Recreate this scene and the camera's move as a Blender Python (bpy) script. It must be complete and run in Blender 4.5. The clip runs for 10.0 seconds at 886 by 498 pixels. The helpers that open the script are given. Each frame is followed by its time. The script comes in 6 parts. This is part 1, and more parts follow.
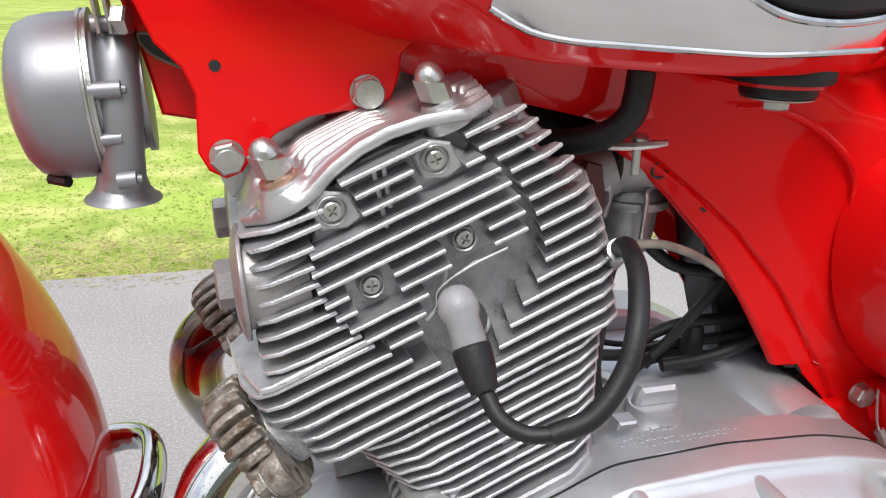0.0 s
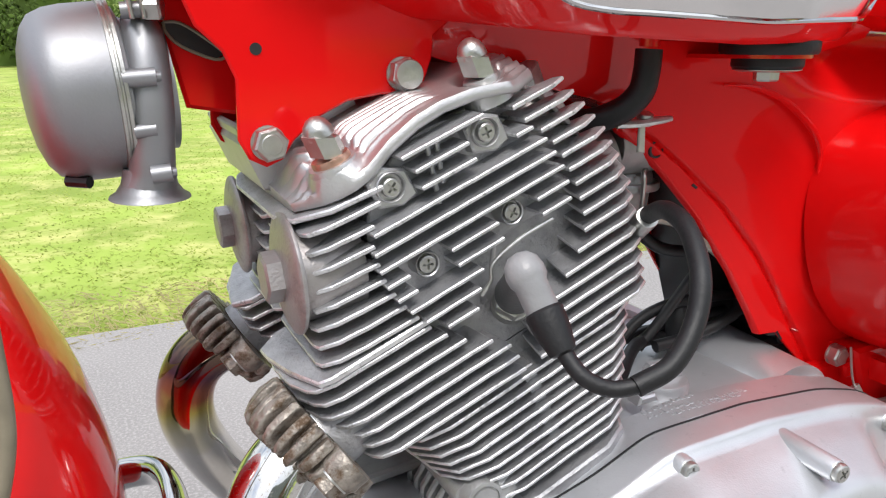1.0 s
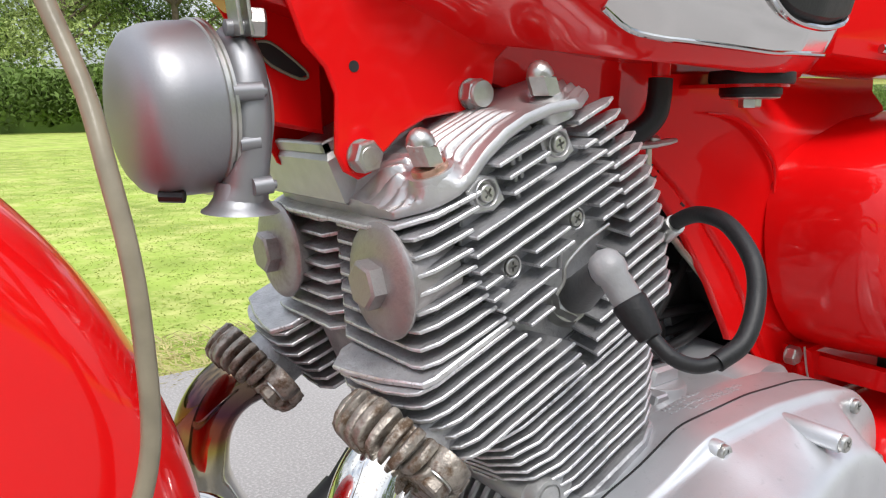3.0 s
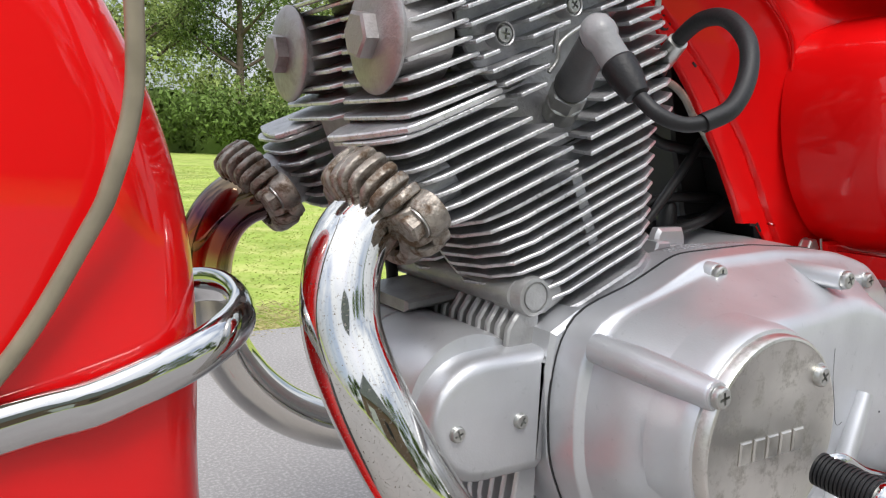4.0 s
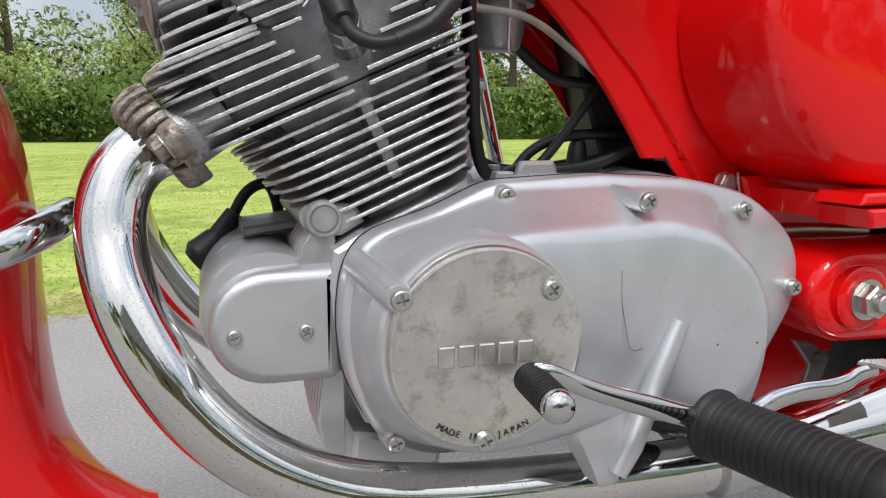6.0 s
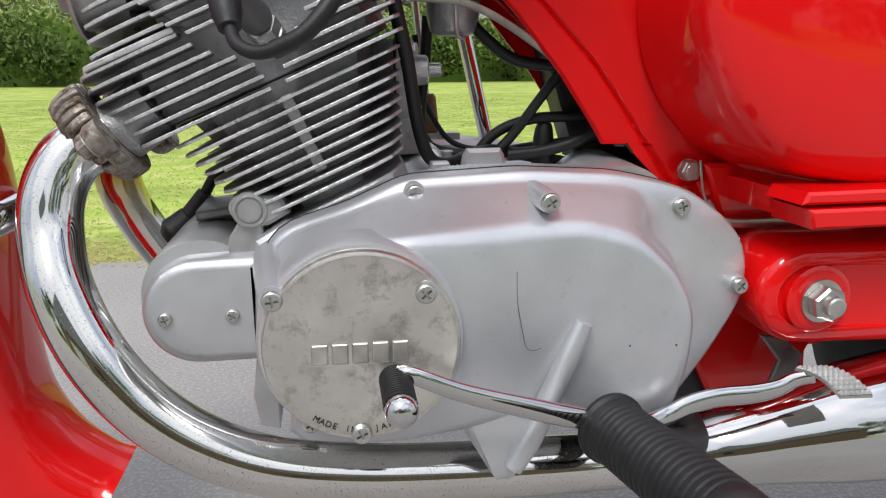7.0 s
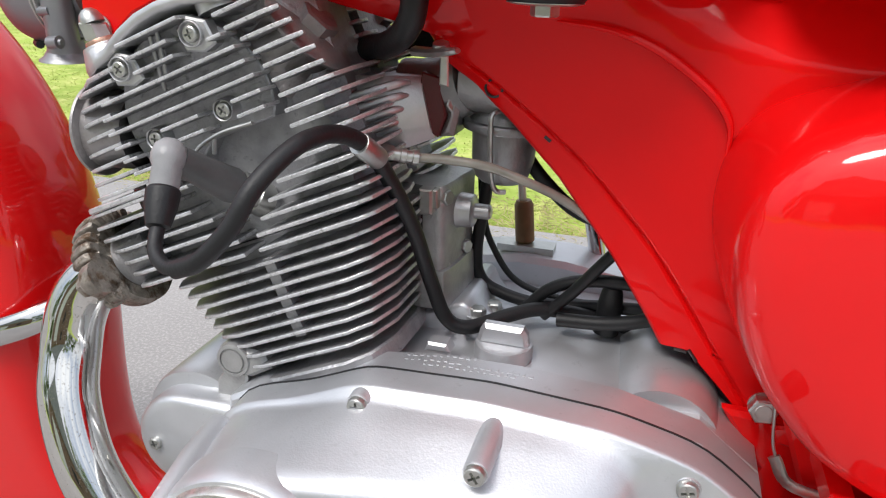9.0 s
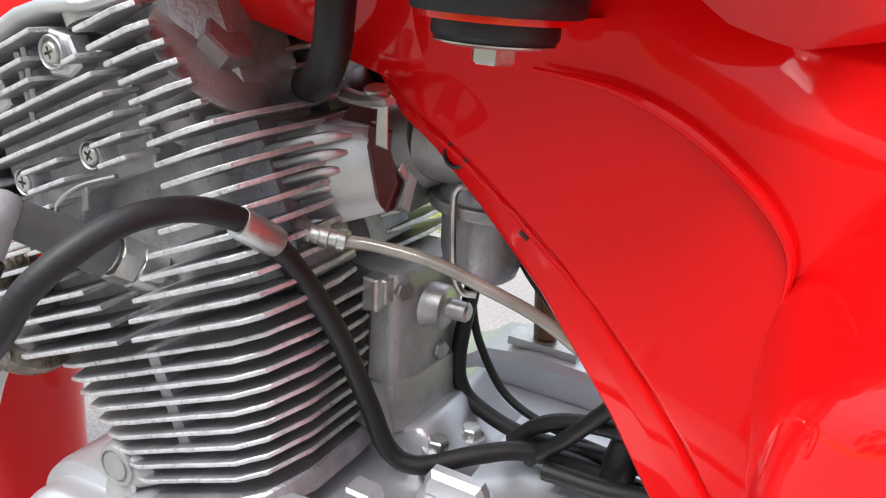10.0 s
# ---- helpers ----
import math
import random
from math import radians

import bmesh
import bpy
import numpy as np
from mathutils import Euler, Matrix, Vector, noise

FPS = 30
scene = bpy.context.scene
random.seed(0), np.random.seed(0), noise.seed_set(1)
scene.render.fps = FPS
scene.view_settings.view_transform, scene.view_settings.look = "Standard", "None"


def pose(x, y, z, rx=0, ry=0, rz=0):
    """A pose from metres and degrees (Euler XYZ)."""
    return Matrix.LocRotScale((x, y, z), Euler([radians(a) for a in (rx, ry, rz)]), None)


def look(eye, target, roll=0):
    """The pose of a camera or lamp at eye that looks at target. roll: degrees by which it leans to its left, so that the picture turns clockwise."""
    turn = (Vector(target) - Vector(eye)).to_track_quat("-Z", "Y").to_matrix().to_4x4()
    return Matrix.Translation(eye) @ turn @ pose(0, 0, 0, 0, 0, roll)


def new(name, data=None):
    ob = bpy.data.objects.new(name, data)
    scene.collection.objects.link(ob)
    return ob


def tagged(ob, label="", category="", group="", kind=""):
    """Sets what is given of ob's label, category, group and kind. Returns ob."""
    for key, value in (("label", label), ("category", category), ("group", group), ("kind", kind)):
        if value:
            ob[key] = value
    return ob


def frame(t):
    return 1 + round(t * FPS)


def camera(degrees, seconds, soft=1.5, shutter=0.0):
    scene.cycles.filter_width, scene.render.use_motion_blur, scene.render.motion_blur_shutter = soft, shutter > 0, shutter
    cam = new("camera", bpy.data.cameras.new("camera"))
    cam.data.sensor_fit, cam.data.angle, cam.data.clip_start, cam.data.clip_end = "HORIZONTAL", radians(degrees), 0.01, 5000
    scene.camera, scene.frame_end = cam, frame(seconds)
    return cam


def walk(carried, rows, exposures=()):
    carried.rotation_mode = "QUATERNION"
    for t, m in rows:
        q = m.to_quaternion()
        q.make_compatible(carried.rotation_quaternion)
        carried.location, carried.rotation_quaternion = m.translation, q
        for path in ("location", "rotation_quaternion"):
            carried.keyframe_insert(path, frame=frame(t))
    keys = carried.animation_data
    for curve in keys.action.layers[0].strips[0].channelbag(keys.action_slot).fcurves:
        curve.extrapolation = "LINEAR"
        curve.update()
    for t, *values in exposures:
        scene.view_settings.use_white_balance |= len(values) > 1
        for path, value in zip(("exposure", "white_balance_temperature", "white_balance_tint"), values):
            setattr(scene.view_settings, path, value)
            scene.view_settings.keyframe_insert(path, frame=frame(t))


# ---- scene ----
K = 0.87  # metres per drawing unit: all numbers of the machine below are in drawing units
cam = camera(60.5, 10.0, 1.2)
PATH = [
    (0, (-0.005, 0.02, 0.71), (0.516, 1.831, 0.04), 1.6),
    (0.5, (-0.037, 0.027, 0.672), (0.619, 1.829, 0.106), 0.3),
    (1, (-0.092, 0.04, 0.671), (0.734, 1.78, 0.135), -0.2),
    (1.5, (-0.134, 0.065, 0.676), (0.852, 1.722, 0.144), -0.3),
    (2, (-0.175, 0.078, 0.681), (0.933, 1.662, 0.167), -0.6),
    (2.2, (-0.18, 0.083, 0.682), (0.963, 1.645, 0.179), -0.8),
    (3.3, (-0.218, 0.066, 0.611), (0.94, 1.664, 0.285), 0.5),
    (3.5, (-0.217, 0.057, 0.581), (0.925, 1.67, 0.272), 1.2),
    (4, (-0.202, 0.03, 0.495), (0.878, 1.691, 0.229), 2.5),
    (4.5, (-0.183, 0.003, 0.463), (0.803, 1.724, 0.209), 2.5),
    (5, (-0.108, -0.04, 0.479), (0.77, 1.741, 0.239), 1.9),
    (5.5, (-0.041, -0.086, 0.487), (0.7, 1.755, 0.24), 1.0),
    (6, (0.024, -0.121, 0.468), (0.616, 1.761, 0.144), 0.0),
    (6.2, (0.049, -0.133, 0.47), (0.59, 1.759, 0.115), -0.2),
    (7.3, (0.196, -0.165, 0.52), (0.362, 1.76, 0.001), -0.5),
    (7.5, (0.219, -0.17, 0.529), (0.303, 1.75, -0.022), -0.5),
    (8, (0.291, -0.158, 0.56), (0.146, 1.738, -0.062), -0.6),
    (8.5, (0.347, -0.131, 0.621), (-0.013, 1.719, -0.047), 0.2),
    (9, (0.365, -0.021, 0.669), (-0.146, 1.78, -0.037), 2.0),
    (9.5, (0.403, 0.081, 0.685), (-0.281, 1.816, -0.038), 3.5),
    (10, (0.403, 0.154, 0.673), (-0.426, 1.837, -0.021), 4.6),
]
walk(cam, [(t, look(K * Vector(eye), K * Vector(target), roll)) for t, eye, target, roll in PATH],
     [(0, 0.12), (3.3, 0.10), (4.5, -0.1), (6.2, -0.17), (7.5, -0.2), (8.3, -0.18), (9.0, 0.04), (9.5, 0.30), (10, 0.50)])
# ---- light ----
world = bpy.data.worlds.new("world")
scene.world = world
world.use_nodes = True
wn, wl = world.node_tree.nodes, world.node_tree.links
sky = wn.new("ShaderNodeTexSky")
sky.sky_type, sky.sun_disc = "NISHITA", False
sky.sun_elevation, sky.sun_rotation = radians(56), radians(205)
sky.air_density, sky.dust_density, sky.ozone_density = 1.0, 2.0, 1.0
# thin bright cloud all over the sky
veil, puffs, thick, way = wn.new("ShaderNodeMix"), wn.new("ShaderNodeTexNoise"), wn.new("ShaderNodeMapRange"), wn.new("ShaderNodeTexCoord")
veil.data_type = "RGBA"
veil.inputs[7].default_value = (7.5, 7.8, 8.3, 1)
puffs.inputs["Scale"].default_value, puffs.inputs["Detail"].default_value = 3.2, 6
thick.inputs[1].default_value, thick.inputs[2].default_value, thick.inputs[3].default_value, thick.inputs[4].default_value = 0.36, 0.60, 0.18, 1.0
wl.new(way.outputs["Generated"], puffs.inputs["Vector"])
wl.new(puffs.outputs["Fac"], thick.inputs[0])
wl.new(thick.outputs[0], veil.inputs[0])
wl.new(sky.outputs[0], veil.inputs[6])
# an overcast sky is brightest overhead
split, rise, lift = wn.new("ShaderNodeSeparateXYZ"), wn.new("ShaderNodeMapRange"), wn.new("ShaderNodeVectorMath")
rise.inputs[1].default_value, rise.inputs[2].default_value, rise.inputs[3].default_value, rise.inputs[4].default_value = 0.0, 1.0, 0.62, 1.75
lift.operation = "SCALE"
wl.new(way.outputs["Generated"], split.inputs[0])
wl.new(split.outputs["Z"], rise.inputs[0])
wl.new(rise.outputs[0], lift.inputs["Scale"])
wl.new(veil.outputs[2], lift.inputs[0])
wl.new(lift.outputs[0], wn["Background"].inputs[0])
wn["Background"].inputs[1].default_value = 0.15
sun = new("sun", bpy.data.lights.new("sun", "SUN"))
sun.data.energy, sun.data.angle, sun.data.color = 2.3, radians(18), (1.0, 0.97, 0.94)
sun.matrix_world = look((0, 0, 5), (0.64, 1.4, 5 - 2.3))

# ---- materials ----
def material(name, colour, rough=0.5, metal=0.0, coat=0.0, scale=60.0, vary=0.15, bump=0.0, bscale=400.0, rvary=0.1, spot=None, spec=0.5):
    """A surface with colour and roughness that vary at two scales, and fine relief."""
    m = bpy.data.materials.new(name)
    m.use_nodes = True
    n, l = m.node_tree.nodes, m.node_tree.links
    b = n["Principled BSDF"]
    tc = n.new("ShaderNodeTexCoord")
    big, fine = n.new("ShaderNodeTexNoise"), n.new("ShaderNodeTexNoise")
    big.inputs["Scale"].default_value, fine.inputs["Scale"].default_value = scale, bscale
    big.inputs["Detail"].default_value = 5
    for t in (big, fine):
        l.new(tc.outputs["Object"], t.inputs["Vector"])
    ramp = n.new("ShaderNodeValToRGB")
    c = Vector(colour)
    ramp.color_ramp.elements[0].position, ramp.color_ramp.elements[1].position = 0.3, 0.7
    ramp.color_ramp.elements[0].color = (*(c * (1 - vary)), 1)
    ramp.color_ramp.elements[1].color = (*[min(v * (1 + vary), 0.95) for v in c], 1)
    l.new(big.outputs["Fac"], ramp.inputs[0])
    out = ramp.outputs[0]
    if spot:
        where, how, size, low, high = spot[0], spot[1], spot[2], spot[3], spot[4]
        s = n.new("ShaderNodeTexNoise")
        s.inputs["Scale"].default_value, s.inputs["Detail"].default_value, s.inputs["Roughness"].default_value = size, 8, 0.7
        l.new(tc.outputs["Object"], s.inputs["Vector"])
        r2 = n.new("ShaderNodeMapRange")
        r2.inputs[1].default_value, r2.inputs[2].default_value = low, high
        l.new(s.outputs["Fac"], r2.inputs[0])
        mix = n.new("ShaderNodeMix")
        mix.data_type = "RGBA"
        l.new(r2.outputs[0], mix.inputs[0])
        l.new(out, mix.inputs[6])
        mix.inputs[7].default_value = (*where, 1)
        out = mix.outputs[2]
        rr = n.new("ShaderNodeMix")
        l.new(r2.outputs[0], rr.inputs[0])
        rr.inputs[2].default_value, rr.inputs[3].default_value = rough, how
        l.new(rr.outputs[0], b.inputs["Roughness"])
    else:
        mr = n.new("ShaderNodeMapRange")
        mr.inputs[3].default_value, mr.inputs[4].default_value = max(0.0, rough - rvary), min(1.0, rough + rvary)
        l.new(big.outputs["Fac"], mr.inputs[0])
        l.new(mr.outputs[0], b.inputs["Roughness"])
    l.new(out, b.inputs["Base Color"])
    b.inputs["Metallic"].default_value, b.inputs["Coat Weight"].default_value = metal, coat
    b.inputs["Coat Roughness"].default_value = 0.04
    b.inputs["Specular IOR Level"].default_value = spec
    if bump:
        bp = n.new("ShaderNodeBump")
        bp.inputs["Strength"].default_value, bp.inputs["Distance"].default_value = bump, 0.001
        l.new(fine.outputs["Fac"], bp.inputs["Height"])
        l.new(bp.outputs[0], b.inputs["Normal"])
    return m


red = material("red_paint", (0.72, 0.004, 0.005), 0.42, 0.0, 0.85, 8, 0.05, 0.0, 180, 0.05, spec=0.08)
frame_red = material("red_frame_paint", (0.74, 0.004, 0.005), 0.48, 0.0, 0.32, 8, 0.06, 0.0, 180, 0.05, spec=0.08)
silver = material("silver_paint", (0.56, 0.57, 0.59), 0.38, 0.65, 0.08, 30, 0.07, 0.10, 900, 0.06, spot=((0.45, 0.46, 0.475), 0.55, 130, 0.60, 0.76))
alloy = material("cast_alloy", (0.54, 0.54, 0.54), 0.43, 0.85, 0.0, 60, 0.12, 0.15, 700, 0.1)
# fin edges: bare machined metal, coloured brighter still for light on the bevels
fin_edge = material("lit_machined_edge", (0.71, 0.71, 0.72), 0.40, 0.78, 0.0, 140, 0.15, 0.5, 600, 0.08, spot=((0.30, 0.30, 0.30), 0.6, 240, 0.54, 0.70))
fin_alloy = material("fin_alloy", (0.395, 0.395, 0.405), 0.47, 0.63, 0.0, 90, 0.18, 0.6, 500, 0.1, spot=((0.20, 0.20, 0.20), 0.7, 220, 0.58, 0.8))
polished = material("polished_alloy", (0.72, 0.70, 0.66), 0.34, 1.0, 0.0, 50, 0.10, 0.06, 300, 0.08, spot=((0.44, 0.42, 0.38), 0.5, 75, 0.50, 0.64))
dull_cap = material("dull_cap_alloy", (0.38, 0.36, 0.355), 0.44, 0.7, 0.0, 60, 0.12, 0.25, 600, 0.08, spot=((0.30, 0.275, 0.265), 0.55, 60, 0.48, 0.66))
light_cast = material("light_rough_casting", (0.38, 0.38, 0.375), 0.42, 0.5, 0.0, 80, 0.15, 0.4, 500, 0.1)
carb_grey = material("aged_cast_grey", (0.32, 0.32, 0.32), 0.45, 0.7, 0.0, 70, 0.2, 0.3, 500, 0.1)
tarnished = material("tarnished_alloy", (0.52, 0.50, 0.47), 0.45, 0.9, 0.0, 90, 0.25, 0.2, 400, 0.1)
chrome = material("chrome", (0.56, 0.56, 0.555), 0.05, 1.0, 0.0, 20, 0.04, 0.02, 300, 0.03)
pitted = material("pitted_chrome", (0.66, 0.65, 0.62), 0.05, 1.0, 0.0, 20, 0.05, 0.0, 300, 0.03, spot=((0.20, 0.17, 0.13), 0.55, 800, 0.578, 0.65))
blued = material("heat_blued_chrome", (0.78, 0.76, 0.72), 0.07, 1.0, 0.0, 25, 0.05, 0.0, 300, 0.03)


def heat_tint(m):
    """Straw, red and blue temper colours on the hottest stretch of the pipe, next to the port."""
    n, l = m.node_tree.nodes, m.node_tree.links
    b = n["Principled BSDF"]
    tc, sep, mr, nz, ad = n.new("ShaderNodeTexCoord"), n.new("ShaderNodeSeparateXYZ"), n.new("ShaderNodeMapRange"), n.new("ShaderNodeTexNoise"), n.new("ShaderNodeMath")
    nz.inputs["Scale"].default_value = 26
    l.new(tc.outputs["Object"], sep.inputs[0])
    l.new(tc.outputs["Object"], nz.inputs["Vector"])
    ad.operation = "MULTIPLY_ADD"
    l.new(nz.outputs["Fac"], ad.inputs[0])
    ad.inputs[1].default_value = 0.05
    l.new(sep.outputs["Z"], ad.inputs[2])
    mr.inputs[1].default_value, mr.inputs[2].default_value = 0.335, 0.435
    l.new(ad.outputs[0], mr.inputs[0])
    ramp = n.new("ShaderNodeValToRGB")
    for p, c in ((0.0, (0.72, 0.70, 0.66)), (0.2, (0.60, 0.55, 0.36)), (0.40, (0.48, 0.38, 0.10)), (0.54, (0.34, 0.10, 0.05)), (0.70, (0.10, 0.04, 0.06)), (1.0, (0.16, 0.12, 0.08))):
        e = ramp.color_ramp.elements[0] if p == 0 else ramp.color_ramp.elements[-1] if p == 1 else ramp.color_ramp.elements.new(p)
        e.color = (*c, 1)
    l.new(mr.outputs[0], ramp.inputs[0])
    l.new(ramp.outputs[0], b.inputs["Base Color"])


heat_tint(blued)
corroded = material("corroded_cast_flange", (0.30, 0.27, 0.235), 0.5, 0.7, 0.0, 120, 0.4, 1.0, 300, 0.15, spot=((0.15, 0.10, 0.065), 0.85, 110, 0.48, 0.62))
zinc = material("zinc_steel", (0.50, 0.50, 0.475), 0.34, 0.9, 0.0, 120, 0.12, 0.2, 500, 0.1)
copper = material("copper", (0.58, 0.36, 0.27), 0.42, 1.0, 0.0, 200, 0.2, 0.2, 600, 0.1)
rubber = material("black_rubber", (0.006, 0.006, 0.007), 0.54, 0.0, 0.0, 90, 0.3, 0.2, 500, 0.1)
greyrubber = material("grey_rubber_cap", (0.075, 0.075, 0.076), 0.5, 0.0, 0.0, 90, 0.15, 0.2, 500, 0.1)
darkplastic = material("dark_plastic", (0.014, 0.014, 0.015), 0.45, 0.0, 0.0, 60, 0.2, 0.1, 400, 0.1)
beige = material("aged_cable_sheath", (0.23, 0.20, 0.14), 0.32, 0.0, 0.0, 70, 0.15, 0.1, 300, 0.1)
clearhose = material("yellowed_clear_hose", (0.25, 0.24, 0.20), 0.2, 0.0, 0.3, 60, 0.2, 0.1, 300, 0.1)
maroon = material("phenolic_spacer", (0.09, 0.012, 0.012), 0.4, 0.0, 0.0, 60, 0.2, 0.1, 300, 0.1)
panelgrey = material("chrome_side_panel", (0.72, 0.72, 0.71), 0.10, 1.0, 0.0, 12, 0.03, 0.02, 300, 0.04)
horngrey = material("horn_grey_paint", (0.30, 0.305, 0.32), 0.47, 0.75, 0.0, 40, 0.05, 0.06, 700, 0.06)
brown = material("brown_boot", (0.16, 0.09, 0.035), 0.55, 0.0, 0.0, 90, 0.2, 0.1, 300, 0.1)
asphalt = material("asphalt", (0.27, 0.255, 0.245), 0.85, 0.0, 0.0, 2.2, 0.14, 0.7, 160, 0.08, spot=((0.38, 0.362, 0.345), 0.9, 210, 0.47, 0.62), spec=0.3)
soil = material("lawn_soil", (0.29, 0.38, 0.07), 0.9, 0.0, 0.0, 1.6, 0.30, 0.15, 30, 0.05, spot=((0.50, 0.50, 0.17), 0.9, 5.0, 0.46, 0.66), spec=0.2)
grass = material("grass_blades", (0.36, 0.43, 0.085), 0.6, 0.0, 0.0, 1.1, 0.35, 0.0, 30, 0.1, spec=0.3)
dead_grass = material("dry_grass", (0.50, 0.44, 0.22), 0.8, 0.0, 0.0, 3, 0.3, 0.0, 30, 0.1, spec=0.2)
leaf = material("leaves", (0.20, 0.30, 0.075), 0.55, 0.0, 0.0, 0.7, 0.5, 0.0, 30, 0.1, spec=0.3)
leaf_light = material("young_leaves", (0.44, 0.54, 0.18), 0.55, 0.0, 0.0, 0.7, 0.4, 0.0, 30, 0.1, spec=0.3)
def translucent(m, share):
    """Leaves and blades let part of the light through."""
    n, l = m.node_tree.nodes, m.node_tree.links
    b, out = n["Principled BSDF"], n["Material Output"]
    tr, mix = n.new("ShaderNodeBsdfTranslucent"), n.new("ShaderNodeMixShader")
    l.new(b.inputs["Base Color"].links[0].from_socket, tr.inputs["Color"])
    mix.inputs[0].default_value = share
    l.new(b.outputs[0], mix.inputs[1])
    l.new(tr.outputs[0], mix.inputs[2])
    l.new(mix.outputs[0], out.inputs["Surface"])


translucent(grass, 0.4)
translucent(dead_grass, 0.4)
translucent(leaf, 0.45)
translucent(leaf_light, 0.45)
bark = material("bark", (0.12, 0.09, 0.065), 0.9, 0.0, 0.0, 12, 0.3, 0.8, 60, 0.05)
siding = material("white_siding", (0.72, 0.73, 0.75), 0.6, 0.0, 0.0, 3, 0.05, 0.1, 40, 0.05)
brickwork = material("brown_brick", (0.20, 0.13, 0.10), 0.8, 0.0, 0.0, 6, 0.25, 0.6, 30, 0.05)
roofing = material("grey_shingles", (0.24, 0.25, 0.27), 0.85, 0.0, 0.0, 4, 0.2, 0.5, 40, 0.05)

# ---- mesh helpers ----
YC = 0.468  # the machine's middle plane
CE, SE = math.cos(radians(23.5)), math.sin(radians(23.5))


def E(u, y, w):
    """From the inclined cylinders' own axes: u along the fins to the rear, w up the bore."""
    return Vector((0.1587 + u * CE - w * SE, y, 0.4038 + u * SE + w * CE))


def side(x, z, y):
    return Vector((x, y, z))


def face(bm, vs):
    try:
        return bm.faces.new(vs)
    except ValueError:
        return None


def loft(bm, loops, closed=True, caps=(True, True)):
    """Skin between rows of points of equal count."""
    rows = [[bm.verts.new(p) for p in loop] for loop in loops]
    n = len(rows[0])
    for a, b in zip(rows, rows[1:]):
        for i in range(n if closed else n - 1):
            j = (i + 1) % n
            face(bm, (a[i], a[j], b[j], b[i]))
    if closed and caps[0]:
        face(bm, rows[0][::-1])
    if closed and caps[1]:
        face(bm, rows[-1])
    return rows


def inset(poly, d):
    """A polygon moved inwards by d (counter-clockwise or not)."""
    n, area = len(poly), sum(a[0] * b[1] - b[0] * a[1] for a, b in zip(poly, poly[1:] + poly[:1]))
    s, out = (1 if area > 0 else -1), []
    for i in range(n):
        p, q, r = Vector(poly[i - 1]), Vector(poly[i]), Vector(poly[(i + 1) % n])
        e1, e2 = (q - p).normalized(), (r - q).normalized()
        n1, n2 = Vector((-e1.y, e1.x)) * s, Vector((-e2.y, e2.x)) * s
        m = n1 + n2
        m = m / max(m.length_squared / 2, 0.35)
        out.append(tuple(q + m * d))
    return out


def slab(bm, poly, to3, d0, d1, bevel=0.0):
    """A plate: a polygon (a, b) drawn through to3(a, b, d) from d0 to d1, with bevelled edges."""
    loops = []
    sgn = 1 if d1 > d0 else -1
    if bevel:
        q = inset(poly, bevel)
        loops = [(q, d0), (poly, d0 + sgn * bevel), (poly, d1 - sgn * bevel), (q, d1)]
    else:
        loops = [(poly, d0), (poly, d1)]
    loft(bm, [[to3(a, b, d) for a, b in pl] for pl, d in loops])


def spline(pts, steps=8):
    """A smooth curve through the points."""
    pts = [Vector(p) for p in pts]
    if len(pts) < 3:
        return pts
    ext = [2 * pts[0] - pts[1], *pts, 2 * pts[-1] - pts[-2]]
    out = []
    for i in range(1, len(ext) - 2):
        a, b, c, d = ext[i - 1 : i + 3]
        for k in range(steps):
            t = k / steps
            out.append(0.5 * (2 * b + (c - a) * t + (2 * a - 5 * b + 4 * c - d) * t * t + (3 * b - a - 3 * c + d) * t ** 3))
    return out + [pts[-1]]


def tube(bm, pts, r, n=14, steps=8, flat=1.0, caps=(True, True)):
    """A round bar along a smooth curve; r may be a list of radii along it."""
    line = spline(pts, steps)
    rs = [r] * len(line) if not isinstance(r, (list, tuple)) else [float(v) for v in np.interp(np.linspace(0, 1, len(line)), np.linspace(0, 1, len(r)), r)]
    up, loops = None, []
    for i, p in enumerate(line):
        d = (line[min(i + 1, len(line) - 1)] - line[max(i - 1, 0)]).normalized()
        if up is None:
            up = d.orthogonal().normalized() if abs(d.z) > 0.95 else (Vector((0, 0, 1)) - d * d.z).normalized()
        up = (up - d * up.dot(d)).normalized()
        s = d.cross(up)
        loops.append([p + rs[i] * (math.cos(a) * up + flat * math.sin(a) * s) for a in np.arange(n) * 2 * math.pi / n])
    loft(bm, loops, caps=caps)


def lathe(bm, profile, origin, axis, n=40, caps=(True, True)):
    """A turned solid: (radius, height along axis) pairs."""
    ax = Vector(axis).normalized()
    a = ax.orthogonal().normalized()
    b = ax.cross(a)
    o = Vector(origin)
    loft(bm, [[o + ax * h + max(r, 1e-5) * (math.cos(t) * a + math.sin(t) * b) for t in np.arange(n) * 2 * math.pi / n] for r, h in profile], caps=caps)


def hexagon(bm, origin, axis, af, h0, h1, chamfer=0.0012, spin=0.0):
    ax = Vector(axis).normalized()
    a = (Vector((0, 0, 1)) - ax * ax.z).normalized() if abs(ax.z) < 0.9 else Vector((1, 0, 0))
    b = ax.cross(a)
    o = Vector(origin)
    R = af / math.sqrt(3)
    ring = lambda r, h: [o + ax * h + r * (math.cos(t + spin) * a + math.sin(t + spin) * b) for t in np.arange(6) * math.pi / 3]
    loft(bm, [ring(R, h0), ring(R, h1 - chamfer), ring(R * 0.86, h1)])


